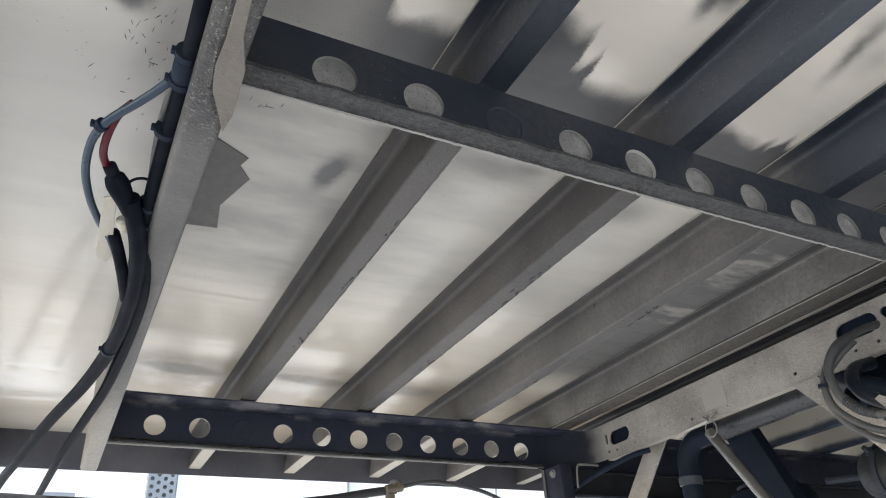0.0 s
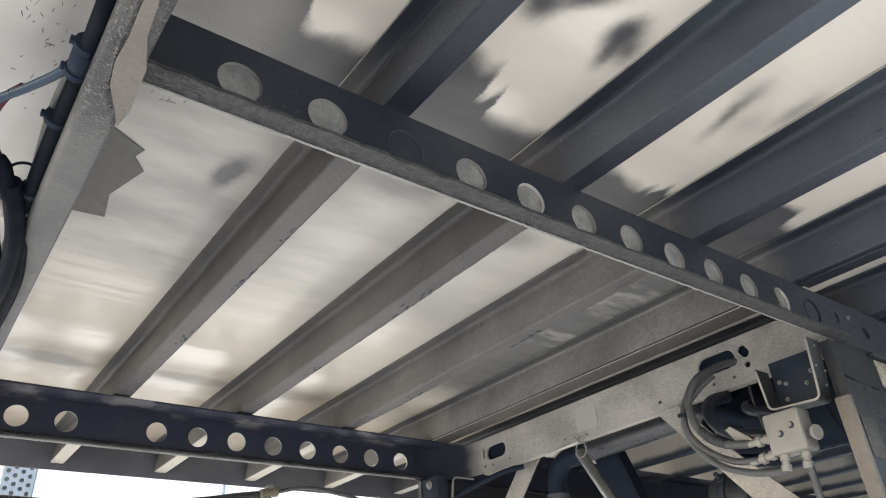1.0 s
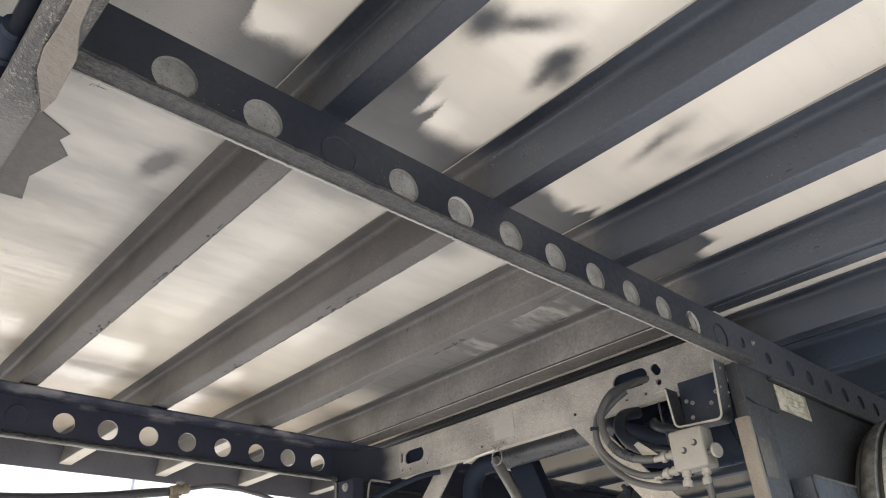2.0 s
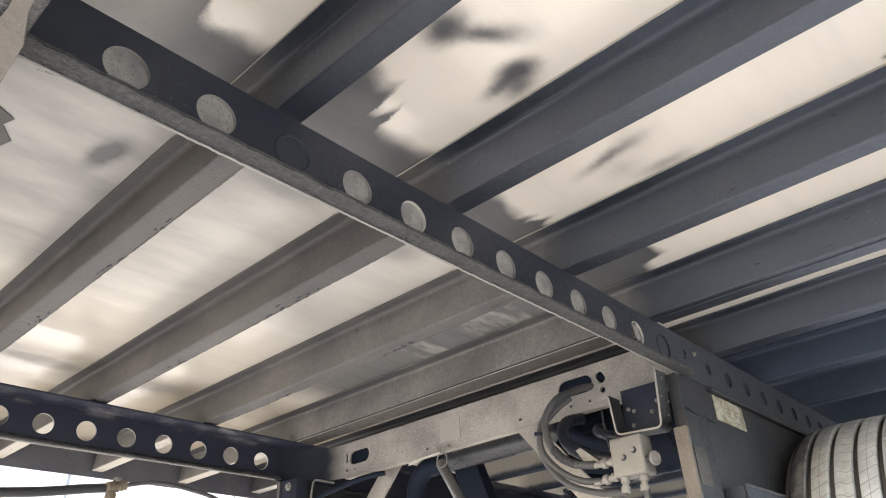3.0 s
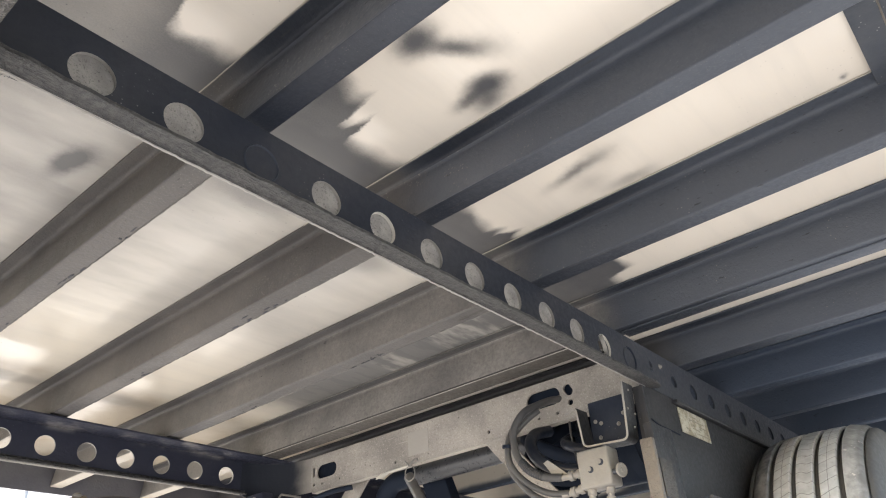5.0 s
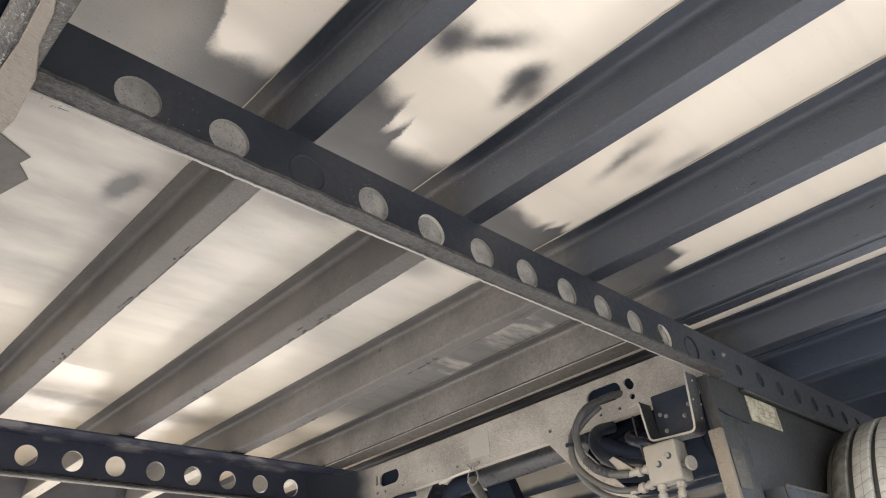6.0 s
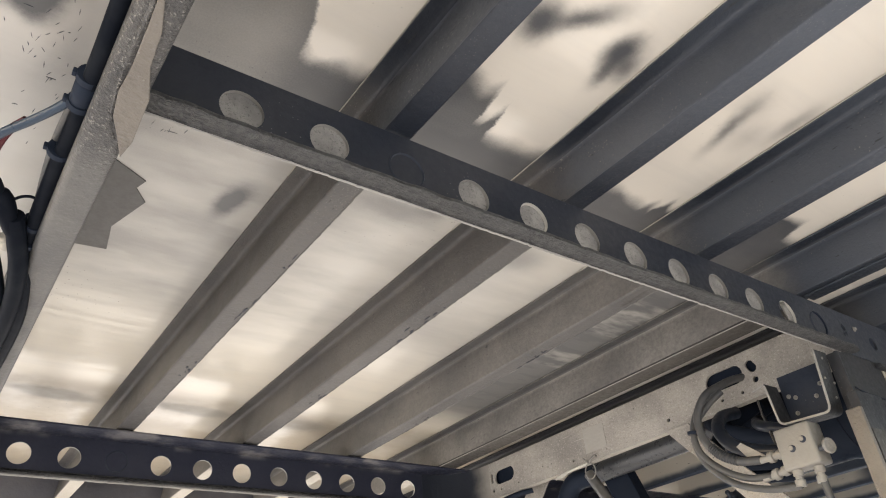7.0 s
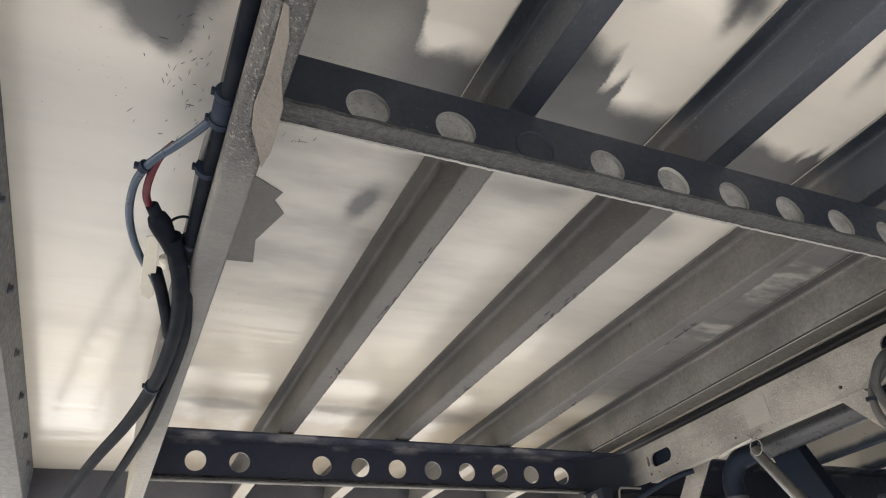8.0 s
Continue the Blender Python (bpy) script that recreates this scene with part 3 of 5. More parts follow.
YZ = Matrix(((0, 0, 1, 0), (1, 0, 0, 0), (0, 1, 0, 0), (0, 0, 0, 1)))    # 2D (y, z) in a plane across x


def smooth_path(points, per=8):
    """A Catmull-Rom line through the points."""
    p = [Vector(q) for q in points]
    p = [p[0] * 2 - p[1]] + p + [p[-1] * 2 - p[-2]]
    out = []
    for a, b, c, d in zip(p, p[1:], p[2:], p[3:]):
        for i in range(per):
            t = i / per
            out.append(0.5 * (2 * b + (c - a) * t + (2 * a - 5 * b + 4 * c - d) * t * t + (3 * b - a - 3 * c + d) * t ** 3))
    out.append(p[-2])
    return out


def tube(points, radius, sides=12, smooth=True, per=8, ribbed=0.0, pitch=0.006):
    """A hose or bar along a line; ribbed: the height of rings round it."""
    line = smooth_path(points, per) if smooth else [Vector(q) for q in points]
    bm = bmesh.new()
    rings = []
    side = None
    run = 0.0
    for i, p in enumerate(line):
        d = (line[min(i + 1, len(line) - 1)] - line[max(i - 1, 0)]).normalized()
        if side is None:
            side = d.orthogonal().normalized()
        side = (side - d * side.dot(d)).normalized()
        up = d.cross(side)
        r = radius + (ribbed if i % 2 else 0.0)
        rings.append([bm.verts.new(p + (side * math.cos(2 * math.pi * k / sides) + up * math.sin(2 * math.pi * k / sides)) * r) for k in range(sides)])
    for r0, r1 in zip(rings, rings[1:]):
        for k in range(sides):
            bm.faces.new((r0[k], r0[(k + 1) % sides], r1[(k + 1) % sides], r1[k]))
    bm.faces.new(rings[0])
    bm.faces.new(rings[-1])
    return bm


def lathe(profile, centre, axis, sides=24):
    """Turns (radius, along) pairs about a line through centre."""
    axis = Vector(axis).normalized()
    s = axis.orthogonal().normalized()
    u = axis.cross(s)
    c = Vector(centre)
    bm = bmesh.new()
    rings = []
    for r, a in profile:
        rings.append([bm.verts.new(c + axis * a + (s * math.cos(2 * math.pi * k / sides) + u * math.sin(2 * math.pi * k / sides)) * max(r, 1e-4)) for k in range(sides)])
    for r0, r1 in zip(rings, rings[1:]):
        for k in range(sides):
            bm.faces.new((r0[k], r0[(k + 1) % sides], r1[(k + 1) % sides], r1[k]))
    bm.faces.new(rings[0])
    bm.faces.new(rings[-1])
    return bm


def bolt(centre, axis, r=0.008, h=0.006):
    """A hexagon head with a washer."""
    bm = lathe([(r * 1.5, 0), (r * 1.5, h * 0.3), (r * 0.6, h * 0.3)], centre, axis, 16)
    ax = Vector(axis).normalized()
    other = lathe([(r, h * 0.3), (r, h * 1.0), (r * 0.8, h * 1.25)], centre, ax, 6)
    me = bpy.data.meshes.new("tmp")
    other.to_mesh(me)
    other.free()
    bm.from_mesh(me)
    bpy.data.meshes.remove(me)
    return bm


# ---------------------------------------------------------------- the place
DECK = 1.143       # underside of the deck sheets
RIBZ = 1.050       # underside of the ribs
BEAMZ = 0.953      # underside of the perforated beams
PITCH = 0.298      # from rib to rib
RIB0 = 0.212       # far lower edge of the first rib
B1, B2 = 0.0, 1.22  # webs of the two beams
REAR, FRONT, NEAR, FAR = -0.375, 5.6, -0.76, 1.83
RAILX0, RAILX1 = -0.130, -0.100
GROUND = -0.030

# ground
bm = bmesh.new()
bmesh.ops.create_grid(bm, x_segments=2, y_segments=2, size=900.0)
bmesh.ops.translate(bm, vec=(0, 0, GROUND), verts=bm.verts)
ground = part("ground", bm, YARD, smooth=0)
tagged(ground, "pale sunlit concrete yard under and round the trailer", "ground", kind="structure")

# deck sheets, one to a bay
deck = thing("ceiling", "white coated deck sheets with black overspray, underside of a trailer floor", "trailer floor", kind="structure")
# first bay lies unseen behind the rear rail, added to block light
bounds = [REAR - 0.38, REAR, -0.110] + [RIB0 - 0.02 + PITCH * k for k in range(19)]
for a, b in zip(bounds, bounds[1:]):
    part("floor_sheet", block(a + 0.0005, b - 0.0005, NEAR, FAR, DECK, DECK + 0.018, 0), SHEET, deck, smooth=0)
# boards overhang the rear rail unseen, to shade that end
part("deck_boards", block(REAR - 0.40, FRONT + 0.2, NEAR - 0.1, FAR + 0.1, DECK + 0.019, DECK + 0.06, 0.003), STEEL, deck, "dark closed deck above the sheets, its rear overhang added for shade")
shard = [(-0.088, 0.316), (-0.062, 0.322), (-0.011, 0.352), (-0.018, 0.374), (0.003, 0.403), (-0.023, 0.489), (-0.013, 0.558), (-0.088, 0.566)]
part("jagged_patch", plate("jagged_patch", shard, [], 0.0016, PATCH, Matrix.Translation((0, 0, DECK - 0.001))), PATCH, deck, "grey patch with a jagged edge")
part("cross_plate", block(0.20, 1.42, NEAR, -0.578, RIBZ + 0.083, DECK - 0.001, 0.001), STEEL, deck, "dark painted cross plate under the sheets")
part("plate_seam", tube([(0.205 + 0.03 * i, -0.613 + 0.0003 * math.sin(i * 2.1), RIBZ + 0.0826) for i in range(41)], 0.0013, 6, False), GUSSET, deck, "pale seam across the plate")

# ribs
COVERM = painted("dull_brown_dusty_paint", (0.060, 0.055, 0.050), (0.135, 0.122, 0.106), 0.6, 0.3, 0.6, 0.4)
HAT = [(-0.053, DECK - 0.0045), (-0.0265, DECK - 0.0045), (-0.038, RIBZ + 0.003), (0.0, RIBZ + 0.003), (-0.012, DECK - 0.0045), (0.013, DECK - 0.0045)]
for k in range(17):
    x0 = RIB0 + PITCH * k
    rib = thing("rib", "dark dusty steel hat-section rib under the trailer floor", "floor rib", "ribs under the floor", at=(x0, 0.5, RIBZ))
    line = rounded([(x0 + px, pz) for px, pz in HAT], (0.011, 0.006, 0.004, 0.011))
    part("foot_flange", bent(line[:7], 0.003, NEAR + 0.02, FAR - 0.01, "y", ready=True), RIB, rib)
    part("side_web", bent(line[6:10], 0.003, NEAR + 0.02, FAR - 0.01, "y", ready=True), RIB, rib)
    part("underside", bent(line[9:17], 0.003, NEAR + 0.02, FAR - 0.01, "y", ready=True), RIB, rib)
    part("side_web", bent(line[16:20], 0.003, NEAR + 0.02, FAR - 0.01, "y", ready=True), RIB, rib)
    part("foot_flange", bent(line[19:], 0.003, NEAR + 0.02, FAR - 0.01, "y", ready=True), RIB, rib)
    if k == 3:
        # assumed strip; its dark brown takes in the shade under this rib
        part("cover_strip", block(x0 - 0.0395, x0 + 0.016, 0.05, 1.205, RIBZ - 0.0022, RIBZ + 0.0026, 0.0012), COVERM, rib, "dull brown flat strip along the underside")
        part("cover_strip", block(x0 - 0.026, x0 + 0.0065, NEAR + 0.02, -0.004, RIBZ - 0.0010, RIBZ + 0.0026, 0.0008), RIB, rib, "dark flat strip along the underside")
        pale_edge = [(x0 - 0.0395 + 0.0005 * noise.noise((i * 0.41, 3.0, 2.0)), 0.05 + 1.15 * i / 200, RIBZ - 0.0008) for i in range(201)]
        part("worn_edge", tube(pale_edge, 0.0012, 5, False), BRIGHT, rib, "paint rubbed bare along the edge")
    if k > 2:
        continue
    wear = [(x0 - 0.0012 + 0.0010 * noise.noise((i * 0.37, k, 7.7)), 0.03 + 1.18 * i / 260, RIBZ + 0.0034 + 0.0012 * noise.noise((i * 0.53, k, 1.7))) for i in range(261)]
    part("worn_edge", tube(wear, 0.0011, 5, False), EDGE, rib, "chipped paint along the edge")
    chips = bmesh.new()
    crnd = random.Random(40 + k)
    for _ in range(15):
        cy = crnd.choice((0.33 + 0.05 * k, 0.52 - 0.04 * k, 0.78 + 0.03 * k)) + crnd.gauss(0.0, 0.025)
        cxx = x0 - 0.002 - abs(crnd.gauss(0.0, 0.006))
        ln, wd = crnd.uniform(0.002, 0.011), crnd.uniform(0.0008, 0.0026)
        low_ring = [chips.verts.new((cxx + dx * wd, cy + dy * ln, RIBZ + 0.0024)) for dx, dy in ((1, 0.1), (0.3, 0.9), (-0.8, 0.5), (-0.9, -0.4), (0.1, -1.0))]
        top_ring = [chips.verts.new((v.co.x, v.co.y, RIBZ + 0.0033)) for v in low_ring]
        chips.faces.new(low_ring)
        for q in range(5):
            chips.faces.new((low_ring[q], top_ring[q], top_ring[(q + 1) % 5], low_ring[(q + 1) % 5]))
    part("paint_chips", chips, BEAMM, rib, "dark chips along the lower edge", smooth=0)["kind"] = "stuff"
    bead = [(x0 - 0.0538 + 0.0006 * noise.noise((i * 0.7, k, 2.2)), NEAR + 0.02 + (0.22 - NEAR) * i / 80, DECK - 0.0022) for i in range(81)]
    part("seam_line", tube(bead, 0.0009, 5, False), CREAM, rib, "pale line of sealant")


def beam(y, left, right, plugged, ringed, holes, top_flange, flange_end, lip, backed):
    """A perforated C-beam across the ribs: web with round holes, a lower flange towards the near side."""
    ob = thing("perforated_beam", "dark steel beam with a row of round holes and a worn lower flange", "steel beam", "perforated beams under the floor", at=(0.5, y, BEAMZ))
    zt = RIBZ - 0.001
    rect = [(left, BEAMZ + 0.004), (right, BEAMZ + 0.004), (right, zt), (left, zt)]
    rings = [circle(h, 0.999, 0.0245) if h < 1.05 else circle(1.2, 1.014, 0.008, 16) if h < 1.25 else circle(1.307 + 1.04 * (h - 1.3), 1.001, 0.014 if h < 1.35 else 0.0185) for h in holes if h not in plugged]
    part("web", plate("web", rect, rings, 0.004, BEAMM, Matrix.Translation((0, y + 0.002, 0)) @ XZ), BEAMM, ob)
    part("lower_flange", bent([(y - lip, BEAMZ), (y + 0.002, BEAMZ), (y + 0.002, BEAMZ + 0.012)], 0.0045, left, flange_end, "x", 0.006, 0.0022, 160), LIPM, ob, "worn grey lower flange with a chipped edge")
    bead = [(left + (flange_end - left) * i / 300, y + 0.0015 + 0.0012 * noise.noise((i * 0.9, y, 0.3)), BEAMZ - 0.0004 + 0.0009 * noise.noise((i * 1.7, y, 5.3)) + 0.0016 * min(max((i / 300 - 0.45) / 0.3, 0.0), 1.0)) for i in range(301)]
    # pale bead carries both the chipped paint and the edge's highlight
    part("paint_edge", tube(bead, 0.0014 if y < 0.5 else 0.0026, 6, False), BRIGHT, ob, "pale chipped edge with its highlight painted in")
    if flange_end > 1.1:
        tip = [(flange_end - 0.0005, y - lip)] + [(flange_end + 0.030 * math.sin(a), y - lip * 0.5 - lip * 0.5 * math.cos(a)) for a in [math.pi * i / 10 for i in range(1, 10)]] + [(flange_end - 0.0005, y)]
        part("flange_tip", plate("flange_tip", tip, [], 0.0045, LIPM, Matrix.Translation((0, 0, BEAMZ + 0.0022))), LIPM, ob, "rounded end of the flange")
    if backed:
        part("inner_plate", block(left, backed, y + 0.0046, y + 0.0085, BEAMZ + 0.012, zt - 0.008, 0.001), INNER, ob, "dusty grey plate behind the holes")
    if top_flange:
        part("upper_flange", block(left, right, y - top_flange, y - 0.0002, zt - 0.005, zt, 0.001), BEAMM, ob)
    part("upper_lip", block(left, right, y + 0.0105, y + 0.045, zt - 0.005, zt, 0.001), STEEL, ob)
    for h in holes:
        if h in plugged:
            bm = lathe([(0.0, 0.0035), (0.019, 0.0032), (0.0222, 0.0), (0.0235, -0.0022), (0.0250, -0.0008), (0.0250, 0.003)], (h, y, 0.999), (0, 1, 0), 28)
            part("hole_plug", bm, SHADE, ob, "black cap over a hole")
        elif h < 1.05:
            # rims paler than the web: light on the hole walls is in their colour
            mat = RINGM if h in ringed else BRIGHT
            bm = bmesh.new()
            seg = 28
            loops = []
            for rr, yy in ((0.0243, 0.0003), (0.0243, 0.0044), (0.0226 if h in ringed else 0.0238, 0.0044), (0.0238, 0.0003)):
                loops.append([bm.verts.new((h + rr * math.cos(2 * math.pi * i / seg), y + yy, 0.999 + rr * math.sin(2 * math.pi * i / seg))) for i in range(seg)])
            for l0, l1 in zip(loops, loops[1:] + loops[:1]):
                for i in range(seg):
                    bm.faces.new((l0[i], l0[(i + 1) % seg], l1[(i + 1) % seg], l1[i]))
            part("hole_rim", bm, mat, ob)
    return ob


near_beam = beam(B1, -0.0985, 5.0, (0.2, 1.1), (0.4, 1.0), [round(0.1 * i, 1) for i in range(24)], 0.0, 1.150, 0.026, 0.968)
beam(B2, -0.0985, 5.0, (0.2,), (1.0,), [round(0.1 * i, 1) for i in range(11)], 0.075, 1.066, 0.012, 0.0)

sleeve = lathe([(0.0180, -0.003), (0.0205, -0.003), (0.0205, 0.004), (0.0180, 0.004), (0.0180, -0.003)], (0.9975, 0.0005, 0.9985), (0.45, -1, 0.15), 28)
part("slipped_sleeve", sleeve, BRIGHT, near_beam, "bright sleeve slipped askew in its hole")
rim = [(1.1 + 0.0243 * math.cos(a), -0.0006, 0.999 + 0.0243 * math.sin(a)) for a in [radians(100 - 150 * i / 14) for i in range(15)]]
part("cap_gap", tube(rim, 0.0021, 6, False), BLACK, near_beam, "dark gap beside the cap")

# the rail along the ribs with the cables, and its gussets
rail = thing("inner_rail", "grey worn steel rail between the floor sheets, carrying cables", "steel rail", at=(-0.11, 0.5, BEAMZ))
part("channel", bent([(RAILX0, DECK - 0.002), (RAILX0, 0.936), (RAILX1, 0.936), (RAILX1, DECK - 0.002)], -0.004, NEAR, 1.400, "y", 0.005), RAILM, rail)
gus = [(-0.1200, -0.150), (-0.1165, -0.148), (-0.109, -0.117), (-0.106, -0.078), (-0.0955, -0.040), (-0.0925, 0.021), (-0.0960, 0.045), (-0.104, 0.022), (-0.115, -0.006), (-0.119, -0.036), (-0.1175, -0.072), (-0.1185, -0.111)]
part("gusset", plate("gusset", gus, [], 0.005, GUSSET, Matrix.Translation((0, 0, 0.932))), GUSSET, rail, "pale worn gusset plate")
seam = smooth_path([(-0.1215, -0.15, 0.934), (-0.1225, -0.07, 0.934), (-0.117, 0.0, 0.934), (-0.108, 0.028, 0.934)], 30)
seam = [p + Vector((noise.noise((i * 0.8, 1.0, 4.0)), 0.0, noise.noise((i * 1.1, 6.0, 2.0)))) * 0.0016 for i, p in enumerate(seam)]
part("weld", tube(seam, 0.0034, 8, False), RAILM, rail, "rough weld bead")


# edge rails
rear = thing("rear_rail", "grey steel rear edge rail of the trailer with a pale underside", "steel rail", at=(REAR, 0.5, 1.03))
part("web", block(REAR - 0.006, REAR, NEAR, FAR + 0.05, 1.035, DECK + 0.017, 0.001), REARM, rear)
part("lower_flange", block(REAR - 0.10, REAR - 0.0002, NEAR, FAR + 0.05, 1.030, 1.035, 0.001), PALE, rear, "pale dusty lower flange")
for by in (0.42, 0.67, 0.92, 1.14, 1.40, 1.62):
    part("bolt_head", bolt((REAR + 0.0002, by, 1.095), (1, 0, 0), 0.006, 0.006), STEEL, rear)
side = thing("side_rail", "dark steel side rail along the edge of the trailer floor", "steel rail", at=(2, FAR, 1.03))
part("web", block(REAR + 0.001, FRONT, FAR, FAR + 0.006, 1.036, DECK + 0.017, 0.001), SIDEM, side)
part("upper_flange", block(REAR + 0.001, FRONT, FAR + 0.0062, FAR + 0.06, 1.10, 1.106, 0.001), STEEL, side)
side2 = thing("side_rail", "dark steel side rail along the edge of the trailer floor", "steel rail", at=(2, NEAR, 1.03))
part("web", block(REAR + 0.001, FRONT, NEAR - 0.008, NEAR - 0.001, 1.03, DECK + 0.017, 0.001), STEEL, side2)

# beige chassis member
CX = 1.190
member = thing("chassis_member", "dusty beige-grey chassis cross member with oval slots", "steel beam", at=(CX, 0.5, BEAMZ))
rect = [(0.012, 0.951), (1.0775, 0.951), (1.0775, 1.047), (0.012, 1.047)]
cuts = [oval(1.012, 1.000, 0.085, 0.040), oval(1.0665, 1.004, 0.010, 0.030), circle(1.064, 0.968, 0.005, 12),
        oval(0.268, 1.008, 0.092, 0.042), oval(0.200, 1.012, 0.020, 0.030, -0.5), circle(0.198, 0.982, 0.007, 12),
        circle(0.235, 0.966, 0.004, 8), circle(0.285, 0.966, 0.004, 8), circle(0.43, 0.970, 0.005, 10), circle(0.74, 0.964, 0.004, 8), circle(0.955, 0.966, 0.003, 8), circle(1.03, 0.966, 0.004, 8)]
part("web", plate("web", rect, cuts, 0.006, BEIGE, Matrix.Translation((CX + 0.003, 0, 0)) @ YZ), BEIGE, member)
part("lower_flange", bent([(CX - 0.002, 0.945), (CX + 0.018, 0.945)], 0.005, 0.02, 1.07, "y"), BEIGE, member)
# black plate added behind the slots, in place of the shade inside
part("slot_shade", block(CX + 0.014, CX + 0.018, 0.02, 1.06, 0.951, 1.035, 0.001), BLACK, member, "black plate added behind the slots for their shade")
part("upper_flange", block(CX + 0.0065, CX + 0.022, 0.02, 1.07, 1.042, 1.047, 0.001), BEIGE, member)
arc = [(CX - 0.14 + 0.14 * math.cos(a), 1.0775 + 0.1415 * math.sin(a)) for a in [math.pi / 2 * i / 14 for i in range(15)]]
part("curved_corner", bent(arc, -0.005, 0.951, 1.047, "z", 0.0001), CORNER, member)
part("pale_patch", block(CX - 0.0008, CX - 0.0002, 0.622, 0.692, 0.968, 1.028, 0.0), PATCHPALE, member, "lighter square patch")

# ---------------------------------------------------------------- main rails, bracket, suspension
RAILWEB = painted("grimy_rail_paint", (0.033, 0.0345, 0.0385), (0.070, 0.072, 0.076), 0.7, 0.25, 0.5, 0.3, 0.4)


def main_rail(y, x0, labelled):
    """The deep chassis rail below a perforated beam."""
    ob = thing("main_rail", "dark deep steel chassis rail below the perforated beam", "chassis rail", "main rails of the chassis", at=(2.0, y, 0.7))
    foot = 0.66 if labelled else 0.872
    part("web", block(x0, 5.2, y + 0.001, y + 0.009, foot, BEAMZ + 0.003, 0.001), RAILWEB, ob)
    # dark plate added behind the holes to stand for their shade
    part("dark_backing", block(1.155, 5.2, y + 0.0046, y + 0.0090, BEAMZ + 0.0035, RIBZ - 0.008, 0.001), NAVY, ob)
    part("upper_flange", block(1.27, 5.2, y - 0.012, y + 0.0008, BEAMZ - 0.010, BEAMZ - 0.002, 0.002), RAILWEB, ob)
    part("lower_flange", block(x0, 5.2, y - 0.06, y + 0.0008, foot - 0.008, foot - 0.0005, 0.002), SHADE, ob)
    if labelled:
        tag = part("sticker", block(1.288, 1.438, y - 0.0022, y - 0.0002, 0.886, 0.940, 0.0), LABEL, ob, "worn cream paper sticker with unreadable print", smooth=0)
        for r, (bx, w) in enumerate(((1.372, 0.052), (1.346, 0.030), (1.384, 0.040), (1.340, 0.074), (1.352, 0.024))):
            part("print_bar", block(bx, bx + w, y - 0.0027, y - 0.0024, 0.894 + r * 0.0088, 0.8962 + r * 0.0088, 0.0), BAR, tag, smooth=0)
        part("bolt_head", bolt((1.242, y - 0.001, 1.019), (0, -1, 0), 0.0035, 0.004), ALLOY, ob, "bare bolt")
        part("bolt_head", bolt((1.194, y - 0.001, 0.999), (0, -1, 0), 0.003, 0.004), STEEL, ob)
        scratch = [(1.146, y + 0.0004, 0.885), (1.180, y + 0.0004, 0.880), (1.225, y + 0.0004, 0.8785), (1.272, y + 0.0004, 0.877)]
        part("scratch", tube(scratch, 0.0017, 6), BLACK, ob, "black scratch in the paint")
        for bx, bz in ((1.139, 0.858), (1.170, 0.855), (1.203, 0.855)):
            part("dent", lathe([(0.0004, 0.0012), (0.0035, 0.0011), (0.0045, 0.0)], (bx, y + 0.0008, bz), (0, -1, 0), 10), NAVY, ob, "dark mark")
    return ob


main_rail(B1, 1.137, True)
main_rail(B2, 1.066, False)

DULL = painted("dull_brown_paint", (0.050, 0.047, 0.044), (0.12, 0.11, 0.097), 0.6, 0.6, 0.6, 0.8)
hanger = thing("suspension_hanger", "dark steel suspension hanger with a pale worn front edge", "bracket", at=(1.08, 0, 0.5))
part("front_edge", block(1.058, 1.070, -0.030, -0.004, 0.30, 0.828, 0.003), GUSSET, hanger, "pale worn edge")
part("side_plate", block(1.0725, 1.165, -0.028, -0.010, 0.30, 0.86, 0.004), RAILWEB, hanger)
part("worn_patch", block(1.0745, 1.125, -0.0295, -0.0283, 0.725, 0.793, 0.0005), DULL, hanger, "dull brown worn patch of paint")
hanger2 = thing("suspension_hanger", "dark steel suspension hanger behind the far end of the cross member", "bracket", at=(1.1, B2, 0.5))
part("side_plate", block(1.062, 1.10, 1.130, 1.2135, 0.30, 0.946, 0.003), BEAMM, hanger2)
part("bolt_head", bolt((1.061, 1.165, 0.925), (-1, 0, 0), 0.008, 0.007), ALLOY, hanger2)
part("front_edge", block(1.058, 1.0615, 1.205, 1.2135, 0.30, 0.945, 0.001), EDGE, hanger2)

bracket = thing("valve_bracket", "bent dark steel strap bracket with bright edges under the beam", "bracket", at=(1.1, 0.08, 0.85))
part("strap", bent([(0.1265, 0.926), (0.120, 0.847), (0.028, 0.842), (0.020, 0.9525)], 0.0035, 1.080, 1.122, "x", 0.010), RAILWEB, bracket)
part("strap_edge", bent([(0.1535, 0.9215), (0.1255, 0.9275), (0.1195, 0.8465), (0.0275, 0.8415), (0.0195, 0.9525)], 0.0036, 1.0775, 1.0798, "x", 0.010), BRIGHT, bracket, "bare bright edge")
part("side_plate", block(1.124, 1.130, -0.003, 0.0185, 0.838, 0.950, 0.001), RAILWEB, bracket)
# near-black plate added to fill the opening with shade; carries the rivets
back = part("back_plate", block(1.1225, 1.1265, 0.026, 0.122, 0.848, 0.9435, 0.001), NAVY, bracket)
for by, bz in ((0.110, 0.902), (0.098, 0.896), (0.060, 0.886), (0.104, 0.868), (0.046, 0.905)):
    part("rivet", bolt((1.1222, by, bz), (-1, 0, 0), 0.0028, 0.004), ALLOY, back)
